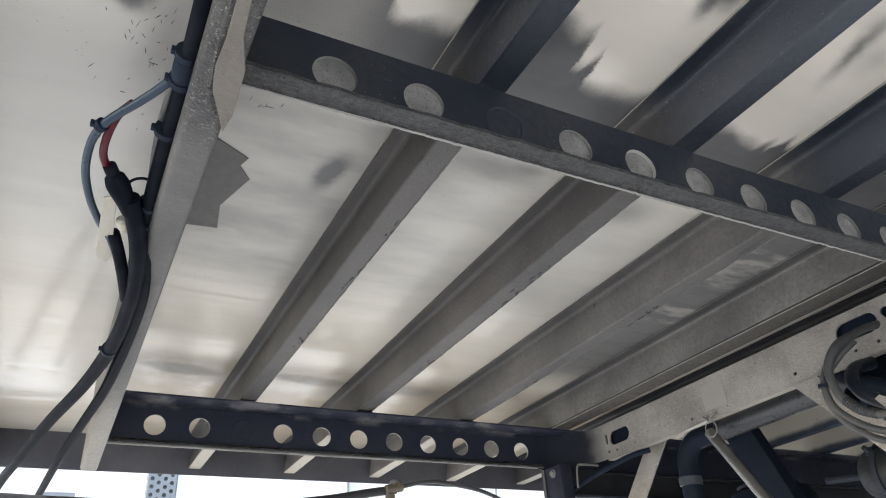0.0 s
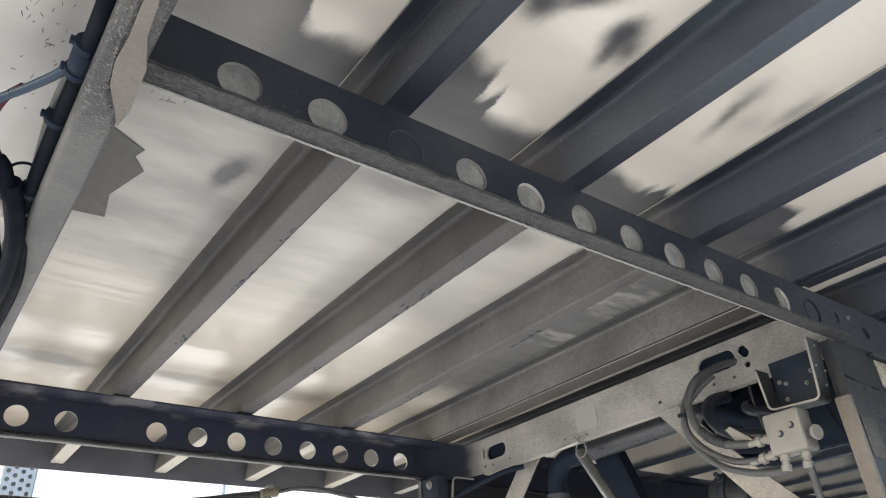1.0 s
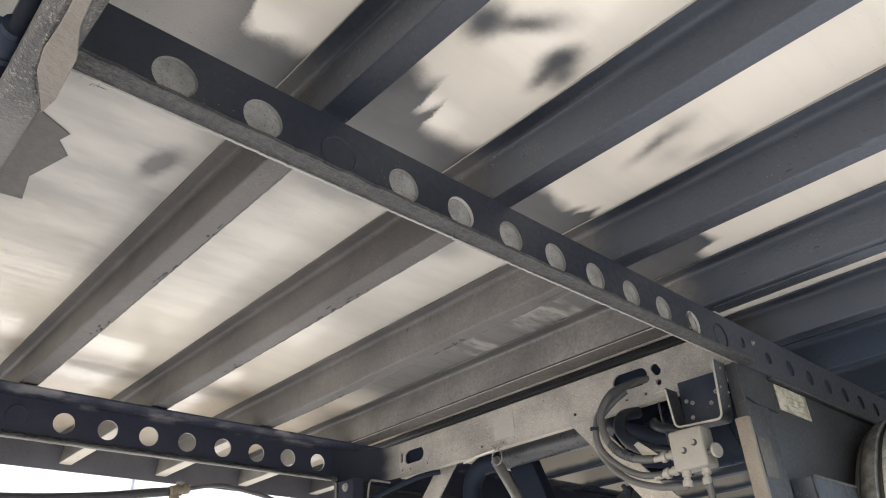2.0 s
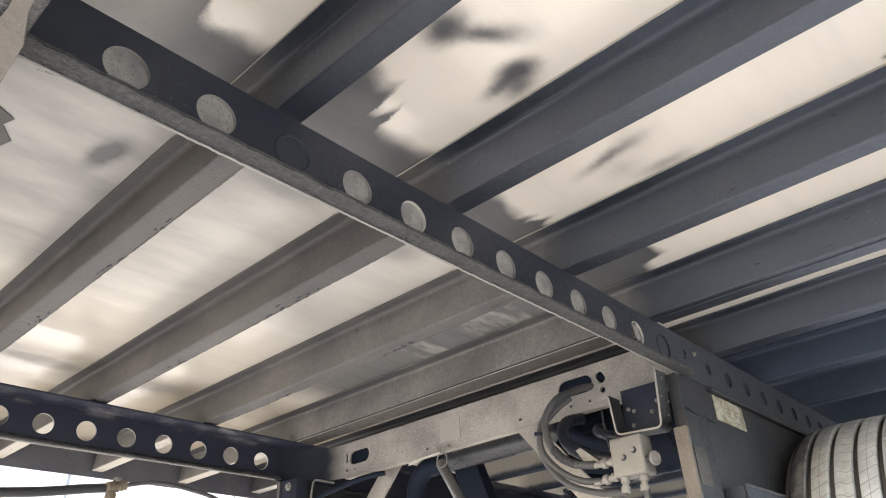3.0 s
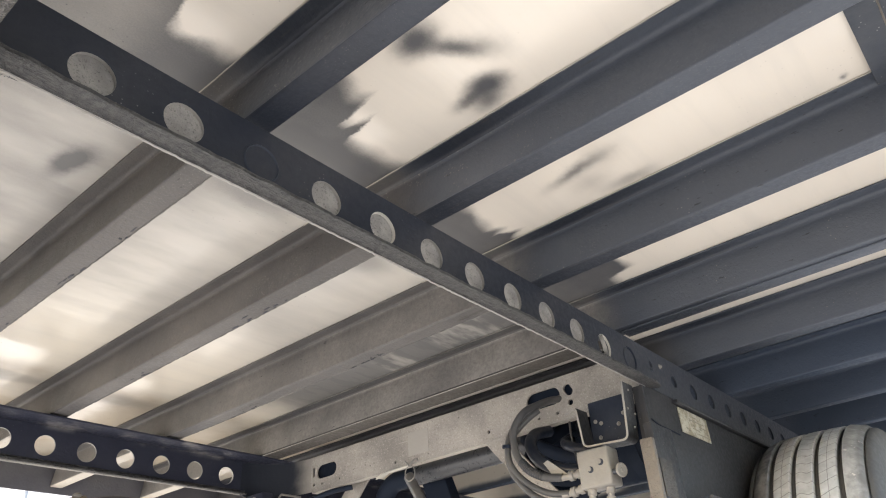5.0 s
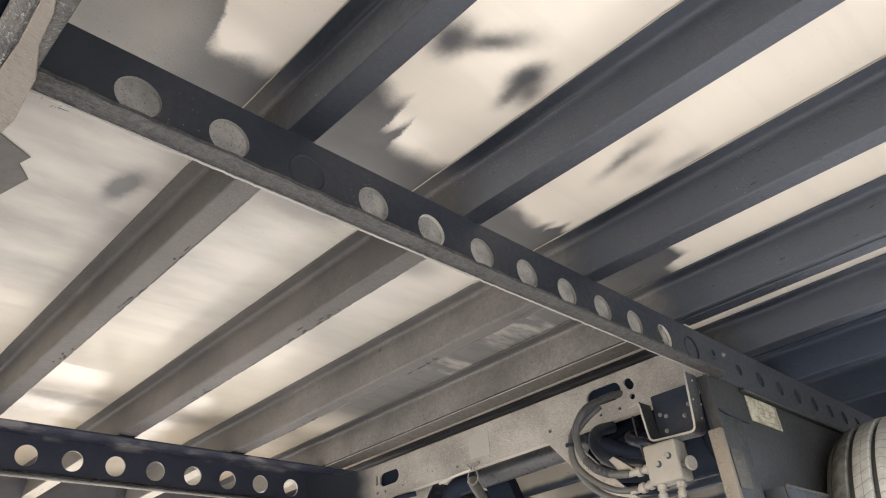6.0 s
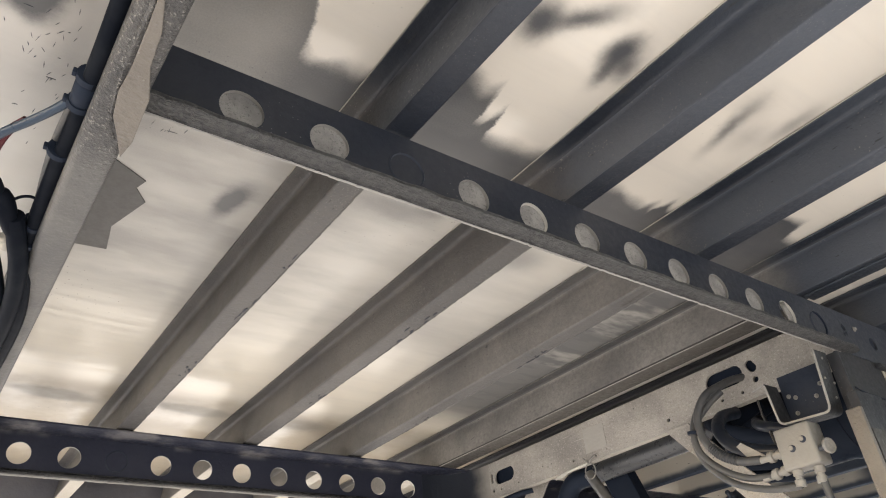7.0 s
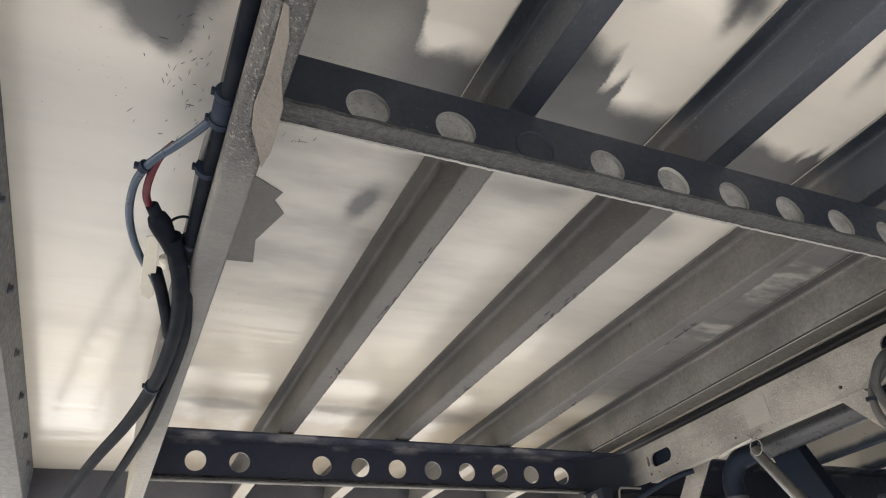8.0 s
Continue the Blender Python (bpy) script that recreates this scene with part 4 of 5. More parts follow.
for bx, by, bz in ((1.101, 0.0175, 0.939), (1.090, 0.0205, 0.900), (1.109, 0.0225, 0.867), (1.118, 0.0205, 0.895)):
    part("rivet", bolt((bx, by + 0.0012, bz), (0, -1, 0), 0.0024, 0.0026), ALLOY, bracket)

# valve with its fittings
GLOSSY = painted("shiny_black_rubber", (0.0115, 0.016, 0.027), (0.03, 0.035, 0.044), 0.2, 0.0, 0.38, 0.03, 0.5)
BLACKHOSE = painted("dark_grey_hose", (0.028, 0.030, 0.034), (0.11, 0.107, 0.10), 0.5, 0.0, 0.5)
valve = thing("air_valve", "pale dusty square air valve with push-in fittings and a round button", "valve", at=(1.07, 0.09, 0.79))
body = part("body", block(1.050, 1.095, 0.060, 0.127, 0.760, 0.832, 0.005, 3), ALLOY, valve)
for by, bz in ((0.100, 0.793), (0.077, 0.803)):
    # dark disc shows beside the offset head as a painted crescent of shadow
    crescent = part("screw_shadow", lathe([(0.0062, -0.001), (0.0062, 0.0006), (0.0055, 0.0008)], (1.050, by, bz), (-1, 0, 0), 14), NAVY, valve, "dark crescent painted beside the screw as its shadow")
    part("screw", lathe([(0.0045, 0), (0.0045, 0.0022), (0.0035, 0.003)], (1.050, by + 0.0022, bz + 0.0016), (-1, 0, 0), 12), ALLOY, crescent, "pale screw head")
part("button_stem", lathe([(0.005, 0), (0.005, 0.016)], (1.062, 0.060, 0.783), (0, -1, 0), 12), STEEL, valve)
part("button", lathe([(0.003, 0.0), (0.0125, 0.001), (0.0135, 0.003), (0.0128, 0.006), (0.0105, 0.0065), (0.0098, 0.0052), (0.004, 0.0052), (0.003, 0.0064)], (1.062, 0.046, 0.783), (-0.30, -0.95, -0.05), 24), ALLOY, valve, "round pale button")
for fy, fz, d in ((0.127, 0.794, (0, 1, 0)), (0.127, 0.766, (0, 1, -0.1))):
    part("fitting", lathe([(0.009, 0), (0.009, 0.010), (0.0065, 0.011), (0.0065, 0.018), (0.010, 0.019), (0.010, 0.028), (0.006, 0.030), (0.006, 0.050)], (1.066, fy, fz), d, 12), ALLOY, valve)
for fx, fy in ((1.062, 0.110), (1.075, 0.078)):
    part("fitting", lathe([(0.009, 0), (0.009, 0.010), (0.0065, 0.011), (0.0065, 0.016), (0.009, 0.017), (0.009, 0.028)], (fx, fy, 0.760), (0, 0.1, -1), 12), ALLOY, valve)


def hose(label, pts, r, mat, name="air_hose", ribbed=0.0, per=8, cat="hose", group=""):
    ob = tagged(part(name, tube(pts, r, 12, True, per, ribbed), mat), label, cat, group)
    return ob


hose("grey dusty air hose looping from the slot to the valve", [(1.208, 0.212, 1.001), (1.190, 0.228, 0.997), (1.165, 0.236, 0.990), (1.125, 0.242, 0.973), (1.083, 0.256, 0.950), (1.062, 0.273, 0.908), (1.058, 0.268, 0.858), (1.06, 0.242, 0.822), (1.063, 0.210, 0.803), (1.066, 0.172, 0.795)], 0.0080, GREYHOSE)
hose("dark grey ribbed sleeve on the air hose", [(1.0588, 0.260, 0.843), (1.060, 0.241, 0.821), (1.063, 0.213, 0.804)], 0.0086, BLACKHOSE, "hose_sleeve", 0.0010, 12)
hose("thin grey air line looping to the valve", [(1.115, 0.244, 0.965), (1.090, 0.262, 0.945), (1.072, 0.282, 0.915), (1.060, 0.290, 0.880), (1.058, 0.284, 0.838), (1.060, 0.250, 0.798), (1.064, 0.205, 0.771), (1.066, 0.160, 0.763)], 0.0065, GREYHOSE, "air_line")
hose("thin grey air line looping to the valve", [(1.118, 0.240, 0.958), (1.095, 0.262, 0.935), (1.074, 0.288, 0.900), (1.062, 0.294, 0.862), (1.059, 0.278, 0.815), (1.061, 0.236, 0.770), (1.063, 0.180, 0.745), (1.062, 0.125, 0.735), (1.062, 0.112, 0.736)], 0.0065, GREYHOSE, "air_line")
hose("pale air line hanging straight down from the valve", [(1.075, 0.078, 0.735), (1.075, 0.076, 0.66), (1.085, 0.07, 0.55)], 0.0065, GREYHOSE, "air_line")
hose("thin grey wire behind the hoses", [(1.215, 0.222, 0.955), (1.165, 0.195, 0.905), (1.125, 0.168, 0.840), (1.115, 0.155, 0.78)], 0.0022, GREYHOSE, "wire", 0, 6, "wire")
hose("thick black rubber hose behind the valve", [(1.34, 0.33, 1.00), (1.27, 0.37, 0.96), (1.22, 0.33, 0.925), (1.23, 0.27, 0.89), (1.26, 0.20, 0.87)], 0.016, BLACK, "rubber_hose")
hose("thick black rubber hose behind the valve", [(1.36, 0.30, 0.99), (1.29, 0.37, 0.93), (1.235, 0.355, 0.87), (1.24, 0.29, 0.84), (1.30, 0.2, 0.83)], 0.016, BLACK, "rubber_hose")
hose("thick black rubber hose behind the valve", [(1.38, 0.26, 0.96), (1.31, 0.34, 0.90), (1.26, 0.33, 0.83), (1.28, 0.22, 0.80)], 0.014, BLACK, "rubber_hose")
clip = thing("cable_tie", "small black cable tie round the air lines", "cable tie", at=(1.06, 0.3, 0.885))
part("band", lathe([(0.012, -0.003), (0.0145, -0.003), (0.0145, 0.003), (0.012, 0.003)], (1.062, 0.288, 0.880), (0, -0.2, 1), 16), BLACK, clip)

hose("black rubber hose curving inside the loop of the air hose", [(1.20, 0.27, 0.935), (1.145, 0.272, 0.918), (1.105, 0.262, 0.885), (1.092, 0.240, 0.850), (1.095, 0.205, 0.825), (1.11, 0.16, 0.812), (1.14, 0.12, 0.806)], 0.013, GLOSSY, "rubber_hose")
hose("black rubber hose curving inside the loop of the air hose", [(1.24, 0.24, 0.915), (1.19, 0.225, 0.90), (1.15, 0.20, 0.88), (1.14, 0.165, 0.862), (1.16, 0.13, 0.85)], 0.011, GLOSSY, "rubber_hose")
tab = thing("pipe_clip", "pale bent metal clip beside the valve fittings", "clip", at=(1.075, 0.19, 0.815))
part("tab", plate("tab", [(0.218, 0.834), (0.208, 0.838), (0.178, 0.812), (0.164, 0.800), (0.170, 0.797), (0.200, 0.806)], [], 0.002, BRIGHT, Matrix.Translation((1.078, 0, 0)) @ YZ), BRIGHT, tab)

# slanting plate under the cross member
BRACEM = painted("grey_dusty_brace_paint", (0.24, 0.232, 0.215), (0.34, 0.325, 0.295), 0.6, 0.2, 0.65, 0.3)
brace = thing("slanting_brace", "dusty beige steel plate slanting down from the cross member", "brace", at=(1.185, 0.3, 0.85))
quad = [(0.440, 0.9455), (0.380, 0.9455), (0.285, 0.83), (0.07, 0.60), (0.16, 0.60)]
part("plate", plate("plate", quad, [], 0.006, BEIGE, Matrix.Translation((1.1865, 0, 0)) @ YZ), BRACEM, brace)
strut = thing("flat_strut", "dusty grey flat bar slanting down behind the cross member", "brace", at=(1.26, 1.0, 0.9))
part("bar", plate("bar", [(0.982, 0.965), (0.902, 0.965), (1.25, 0.60), (1.33, 0.60)], [], 0.006, BEIGE, Matrix.Translation((1.255, 0, 0)) @ YZ), ALLOY, strut)
PIPEM = painted("glossy_grey_pipe_paint", (0.040, 0.043, 0.050), (0.13, 0.127, 0.12), 0.45, 0.2, 0.33, 0.15, 0.6)
pipe = thing("bent_pipe", "thick dark steel pipe bending down behind the cross member", "pipe", at=(1.3, 0.7, 0.9))
part("tube", tube([(1.285, 0.36, 0.945), (1.285, 0.60, 0.945), (1.285, 0.745, 0.945)], 0.026, 20), PIPEM, pipe)
bend = [(1.285, 0.7455, 0.945)] + [(1.285, 0.815 + 0.065 * math.sin(a), 0.880 + 0.065 * math.cos(a)) for a in [math.pi / 2 * i / 10 for i in range(11)]] + [(1.285, 0.886, 0.60)]
part("elbow", tube(bend, 0.0258, 20, False), BLACK, pipe, "black rubber elbow")
part("collar", lathe([(0.0255, 0), (0.0295, 0.002), (0.0295, 0.022), (0.0255, 0.024)], (1.285, 0.8805, 0.862), (0, 0.04, -1), 20), STEEL, pipe)
post = thing("square_post", "black slanting square steel bar behind the gas strut", "post", at=(1.34, 0.66, 0.7))
part("column", plate("column", [(0.69, 0.936), (0.765, 0.936), (0.60, 0.50), (0.525, 0.50)], [], 0.04, BLACK, Matrix.Translation((1.34, 0, 0)) @ YZ, 0.003), BLACK, post)
RODM = Nodes("worn_rod_metal")
RODM = RODM.done(RODM.mix(RODM.noise(35.0, 4.0), (0.16, 0.16, 0.16), (0.36, 0.355, 0.345)), 0.32, 0.85)
rod = thing("gas_strut", "worn bright metal rod hanging from a wire ring", "rod", at=(1.22, 0.7, 0.9))
part("rod", tube([(1.225, 0.727, 0.930), (1.225, 0.60, 0.72), (1.225, 0.47, 0.505)], 0.0135, 16, False), RODM, rod)
part("body", tube([(1.225, 0.727, 0.932), (1.225, 0.712, 0.907)], 0.0125, 16, False), ALLOY, rod)
ring = thing("wire_ring", "twisted bare wire ring under the cross member", "wire", at=(1.19, 0.69, 0.93))
loop = [(1.186, 0.686 + 0.017 * math.sin(a), 0.924 + 0.019 * math.cos(a)) for a in [2 * math.pi * i / 16 for i in range(17)]]
part("loop", tube(loop, 0.0016, 6, False), ALLOY, ring)
part("twist", tube([(1.184, 0.70, 0.957), (1.180, 0.690, 0.949), (1.184, 0.684, 0.941), (1.180, 0.675, 0.948), (1.184, 0.662, 0.956), (1.182, 0.655, 0.950)], 0.0022, 6), ALLOY, ring)
part("tail", tube([(1.186, 0.688, 0.944), (1.184, 0.74, 0.942), (1.187, 0.79, 0.940)], 0.003, 6), RINGM, ring)
part("flag", plate("flag", [(0.745, 0.9435), (0.800, 0.938), (0.806, 0.9315), (0.775, 0.9325)], [], 0.0015, RINGM, Matrix.Translation((1.1835, 0, 0)) @ YZ, 0.0003), RINGM, ring, "white tail of tape")
hose("black air hose arching past the hanger", [(1.05, 1.30, 0.78), (1.09, 1.22, 0.850), (1.13, 1.12, 0.895), (1.15, 1.03, 0.915), (1.18, 0.97, 0.932), (1.215, 0.93, 0.94)], 0.007, BLACK)
wb = thing("wire_bracket", "thin bent wire bracket beside the hanger", "bracket", at=(1.12, 1.18, 0.93))
part("wire", tube([(1.107, 1.122, 0.88), (1.112, 1.122, 0.925), (1.118, 1.122, 0.940), (1.13, 1.122, 0.944), (1.19, 1.122, 0.944)], 0.003, 8), ALLOY, wb)
# drum shape is added, to keep the space behind the valve dark
tank = thing("dark_drum", "black drum added behind the valve to keep the background dark", "air tank", at=(1.50, 0.27, 0.945))
part("shell", lathe([(0.02, -0.20), (0.06, -0.195), (0.088, -0.175), (0.098, -0.15), (0.098, 0.15), (0.088, 0.175), (0.06, 0.195), (0.02, 0.20)], (1.50, 0.27, 0.948), (0, 1, 0), 36), BLACK, tank)
for ty in (-0.09, 0.09):
    part("strap", lathe([(0.0985, ty - 0.015), (0.1005, ty - 0.015), (0.1005, ty + 0.015), (0.0985, ty + 0.015)], (1.50, 0.27, 0.948), (0, 1, 0), 36), BLACK, tank)
axle = thing("axle", "black dirty axle tube between the chassis rails", "axle", at=(1.9, 0.6, 0.45))
part("tube", tube([(1.868, -0.02, 0.455), (1.868, 1.2, 0.455)], 0.065, 20, False), SHADE, axle)
part("spring_seat", block(1.60, 1.86, 0.88, 1.08, 0.375, 0.455, 0.006), SHADE, axle)
bel = thing("air_bellows", "black rubber air spring between axle and chassis", "air spring", at=(1.70, 0.98, 0.5))
part("bellows", lathe([(0.05, 0.38), (0.10, 0.46), (0.13, 0.52), (0.135, 0.60), (0.12, 0.66), (0.135, 0.72), (0.135, 0.80), (0.11, 0.86), (0.08, 0.87)], (1.70, 0.98, 0.0), (0, 0, 1), 28), BLACK, bel)
part("top_plate", lathe([(0.09, 0.871), (0.09, 0.88), (0.02, 0.90)], (1.70, 0.98, 0.0), (0, 0, 1), 24), SHADE, bel)


CHAMBER = painted("grey_chamber_paint", (0.022, 0.026, 0.033), (0.075, 0.078, 0.085), 0.5, 0.2, 0.5, 0.3)
chamber = thing("brake_chamber", "dark grey dirty brake chamber with a clamp band", "brake chamber", at=(1.56, 0.50, 0.80))
part("rear_shell", lathe([(0.02, 0.0), (0.055, 0.004), (0.066, 0.02), (0.068, 0.055)], (1.56, 0.46, 0.795), (0, 1, 0.1), 28), CHAMBER, chamber)
part("front_shell", lathe([(0.068, 0.067), (0.064, 0.09), (0.05, 0.115), (0.02, 0.122)], (1.56, 0.46, 0.795), (0, 1, 0.1), 28), CHAMBER, chamber)
band = part("clamp_band", lathe([(0.067, 0.0545), (0.074, 0.055), (0.074, 0.067), (0.067, 0.0675)], (1.56, 0.46, 0.795), (0, 1, 0.1), 28), SHADE, chamber, "black clamp band")
part("clamp_bolt", bolt((1.50, 0.522, 0.845), (-1, 0, 0.6), 0.007, 0.016), SHADE, band)
part("port", lathe([(0.011, 0), (0.011, 0.012), (0.008, 0.014), (0.008, 0.03)], (1.515, 0.49, 0.848), (-0.6, 0, 0.8), 12), SHADE, chamber)
part("push_rod", tube([(1.56, 0.585, 0.808), (1.57, 0.70, 0.822)], 0.009, 10, False), SHADE, chamber)

# ---------------------------------------------------------------- wheel
def tread_material():
    n = Nodes("worn_tyre_tread")
    sep = n.t.nodes.new("ShaderNodeSeparateXYZ")
    n.t.links.new(n.pos, sep.inputs[0])
    ang = n.math("ARCTAN2", n.math("SUBTRACT", sep.outputs[2], 0.460), n.math("SUBTRACT", sep.outputs[0], 1.868))
    across = n.math("ADD", sep.outputs[1], 0.152)
    outer = n.math("GREATER_THAN", n.math("ABSOLUTE", across), 0.024)
    wave = n.math("MULTIPLY", n.math("SINE", n.math("MULTIPLY", across, 190.0)), 0.008)
    slant = n.math("MULTIPLY", across, -1.25)
    zig = n.math("ADD", n.math("MULTIPLY", outer, slant), n.math("MULTIPLY", n.math("SUBTRACT", 1.0, outer), wave))
    f = n.math("FRACT", n.math("MULTIPLY", n.math("ADD", ang, zig), 15.0))
    wob = n.math("MULTIPLY", n.noise(60.0, 2.0), 0.1)
    cut = n.ramp(n.math("ABSOLUTE", n.math("SUBTRACT", n.math("ADD", f, wob), 0.5)), 0.045, 0.02)
    dust = n.ramp(n.noise(30.0, 4.0, 0.65), 0.3, 0.7)
    c = n.mix(dust, (0.47, 0.488, 0.49), (0.615, 0.632, 0.63))
    dots = n.ramp(n.noise(95.0, 2.0, 0.5), 0.62, 0.72)
    c = n.mix(n.math("MULTIPLY", dots, 0.4), c, (0.34, 0.33, 0.30))
    cut = n.math("MULTIPLY", cut, n.ramp(n.math("ABSOLUTE", n.math("ADD", sep.outputs[1], 0.152)), 0.070, 0.068))
    c = n.mix(n.math("MULTIPLY", cut, 0.5), c, (0.07, 0.07, 0.065))
    # shoulder on the rail side darker than the ribs
    dark_shoulder = n.math("MULTIPLY", n.ramp(sep.outputs[1], -0.092, -0.070), n.ramp(n.noise(45.0, 3.0, 0.6), 0.3, 0.65, 0.98, 0.75))
    c = n.mix(dark_shoulder, c, (0.095, 0.098, 0.10))
    rubbed = n.math("MULTIPLY", n.ramp(sep.outputs[1], -0.226, -0.236), n.ramp(n.noise(28.0, 4.0, 0.65), 0.35, 0.65, 0.35, 0.85))
    c = n.mix(rubbed, c, (0.25, 0.253, 0.25))
    c = n.mix(n.math("MULTIPLY", n.ramp(n.noise(70.0, 2.0, 0.5), 0.66, 0.72), n.ramp(sep.outputs[1], -0.226, -0.236)), c, (0.62, 0.61, 0.58))
    line = n.math("ABSOLUTE", n.math("SUBTRACT", n.math("ABSOLUTE", n.math("ADD", n.math("ADD", sep.outputs[1], 0.152), n.math("MULTIPLY", n.math("SINE", n.math("MULTIPLY", ang, 160.0)), 0.00025))), 0.0477))
    c = n.mix(n.ramp(line, 0.0011, 0.0005, 0.0, 0.42), c, (0.05, 0.05, 0.05))
    # grooves darkened by depth: their shade is put into the colour
    dx, dz = n.math("SUBTRACT", sep.outputs[0], 1.868), n.math("SUBTRACT", sep.outputs[2], 0.460)
    rad = n.math("SQRT", n.math("ADD", n.math("MULTIPLY", dx, dx), n.math("MULTIPLY", dz, dz)))
    c = n.mix(n.math("MULTIPLY", n.ramp(rad, 0.4835, 0.4795, 0.0, 0.9), n.ramp(n.math("ABSOLUTE", n.math("ADD", sep.outputs[1], 0.152)), 0.098, 0.090, 0.45, 1.0)), c, (0.045, 0.045, 0.045))
    h = n.math("SUBTRACT", n.math("MULTIPLY", n.noise(200.0, 3.0), 0.3), n.math("MULTIPLY", cut, 1.0))
    return n.done(c, 0.8, 0.0, n.bump(h, 0.5, 0.003), 0.3)


SIDEWALL = painted("tyre_sidewall_rubber", (0.085, 0.086, 0.086), (0.17, 0.167, 0.16), 0.6, 0.0, 0.7, 0.2, 0.3)
WHEELC, TYRER = (1.868, -0.152, 0.460), 0.49
wheel = thing("wheel", "dusty grey truck tyre with straight tread grooves under the trailer", "wheel", at=WHEELC)
half, gr = 0.1165, (-0.0716, -0.0238, 0.0238, 0.0716)
prof = [(0.462, -half), (0.472, -half + 0.0015), (0.4805, -half + 0.010), (0.4850, -half + 0.024)]
for g in gr:
    crown = TYRER - 0.35 * g * g
    prof += [(crown, g - 0.0080), (crown - 0.001, g - 0.0066), (crown - 0.013, g - 0.0046), (crown - 0.013, g + 0.0046), (crown - 0.001, g + 0.0066), (crown, g + 0.0080)]
prof += [(0.4850, half - 0.024), (0.4805, half - 0.010), (0.472, half - 0.0015), (0.462, half)]
part("tread", lathe(prof, WHEELC, (0, 1, 0), 128), tread_material(), wheel)
for sgn in (-1, 1):
    wallp = [(r, sgn * a) for r, a in ((0.464, half + 0.0012), (0.471, half + 0.003), (0.470, half + 0.008), (0.465, half + 0.013), (0.455, half + 0.017), (0.44, half + 0.020), (0.40, half + 0.022), (0.35, half + 0.020), (0.31, half + 0.018), (0.285, half), (0.285, half - 0.03))]
    part("sidewall", lathe(wallp, WHEELC, (0, 1, 0), 96), SIDEWALL, wheel, "smooth darker rubber sidewall")
part("rim", lathe([(0.05, -0.06), (0.25, -0.065), (0.284, -0.098), (0.284, 0.098), (0.25, 0.09), (0.05, 0.05)], WHEELC, (0, 1, 0), 48), ALLOY, wheel)
step = thing("mudguard_bracket", "dusty grey folded plate bracket on the chassis rail", "bracket", at=(1.33, 0, 0.74))
part("plate", block(1.238, 1.43, -0.046, -0.040, 0.56, 0.742, 0.002), STEEL, step)
part("end_plate", block(1.238, 1.242, -0.0395, -0.0005, 0.56, 0.742, 0.001), STEEL, step)
# paler strip paints the light along the top edge
part("top_edge", tube([(1.237, -0.0465, 0.741), (1.431, -0.0465, 0.741)], 0.003, 8, False), GREYHOSE, step, "paler strip for the lit top edge")

# ---------------------------------------------------------------- cables along the inner rail
def cable(label, pts, r, mat, name="cable"):
    return hose(label, pts, r, mat, name, 0.0, 8, "cable", "cables along the inner rail")


cable("black cable bundle clipped along the rail", [(-0.142, -0.74, 0.962), (-0.142, -0.3, 0.960), (-0.139, -0.08, 0.957), (-0.138, 0.04, 0.955), (-0.139, 0.122, 0.954), (-0.139, 0.22, 0.951), (-0.137, 0.284, 0.945), (-0.128, 0.34, 0.932), (-0.120, 0.415, 0.926), (-0.120, 0.53, 0.926), (-0.125, 0.67, 0.924), (-0.134, 0.81, 0.922), (-0.153, 0.981, 0.920), (-0.180, 1.235, 0.918), (-0.214, 1.63, 0.915), (-0.25, 2.0, 0.90)], 0.0085, CABLE)
cable("grey cable beside the black bundle on the rail", [(-0.133, -0.74, 0.972), (-0.133, -0.35, 0.970), (-0.136, -0.10, 0.972), (-0.142, 0.0, 0.972), (-0.146, 0.06, 0.968), (-0.147, 0.12, 0.966), (-0.142, 0.22, 0.962), (-0.140, 0.30, 0.955)], 0.0042, GREYHOSE)
cable("thick black cable hanging away from the rail", [(-0.160, 0.215, 0.945), (-0.150, 0.250, 0.938), (-0.139, 0.300, 0.930), (-0.132, 0.386, 0.924), (-0.133, 0.495, 0.922), (-0.141, 0.603, 0.922), (-0.166, 0.777, 0.922), (-0.210, 0.996, 0.922), (-0.265, 1.311, 0.920), (-0.300, 1.521, 0.918), (-0.37, 2.0, 0.90)], 0.0105, CABLE)
tagged(part("cable_boot", lathe([(0.0050, 0.0), (0.0070, 0.001), (0.0072, 0.012), (0.0062, 0.014), (0.0108, 0.019), (0.0126, 0.028), (0.0118, 0.040), (0.0098, 0.056), (0.0090, 0.072)], (-0.187, 0.172, 0.953), (0.42, 0.90, -0.18), 18), CABLE), "black plastic boot at the wire joint", "cable boot", "cables along the inner rail")
cable("blue-grey wire looping out from the rail", [(-0.139, 0.005, 0.962), (-0.154, 0.035, 0.957), (-0.172, 0.065, 0.955), (-0.189, 0.092, 0.955), (-0.200, 0.116, 0.955), (-0.207, 0.146, 0.955), (-0.208, 0.192, 0.953), (-0.200, 0.239, 0.950), (-0.187, 0.280, 0.948), (-0.168, 0.325, 0.945), (-0.148, 0.385, 0.935), (-0.138, 0.45, 0.928)], 0.0043, BLUE, "wire")
cable("dark red wire looping out from the rail", [(-0.176, 0.078, 0.964), (-0.187, 0.097, 0.960), (-0.193, 0.126, 0.955), (-0.194, 0.156, 0.954), (-0.188, 0.178, 0.953), (-0.181, 0.190, 0.951)], 0.0041, RED, "wire")
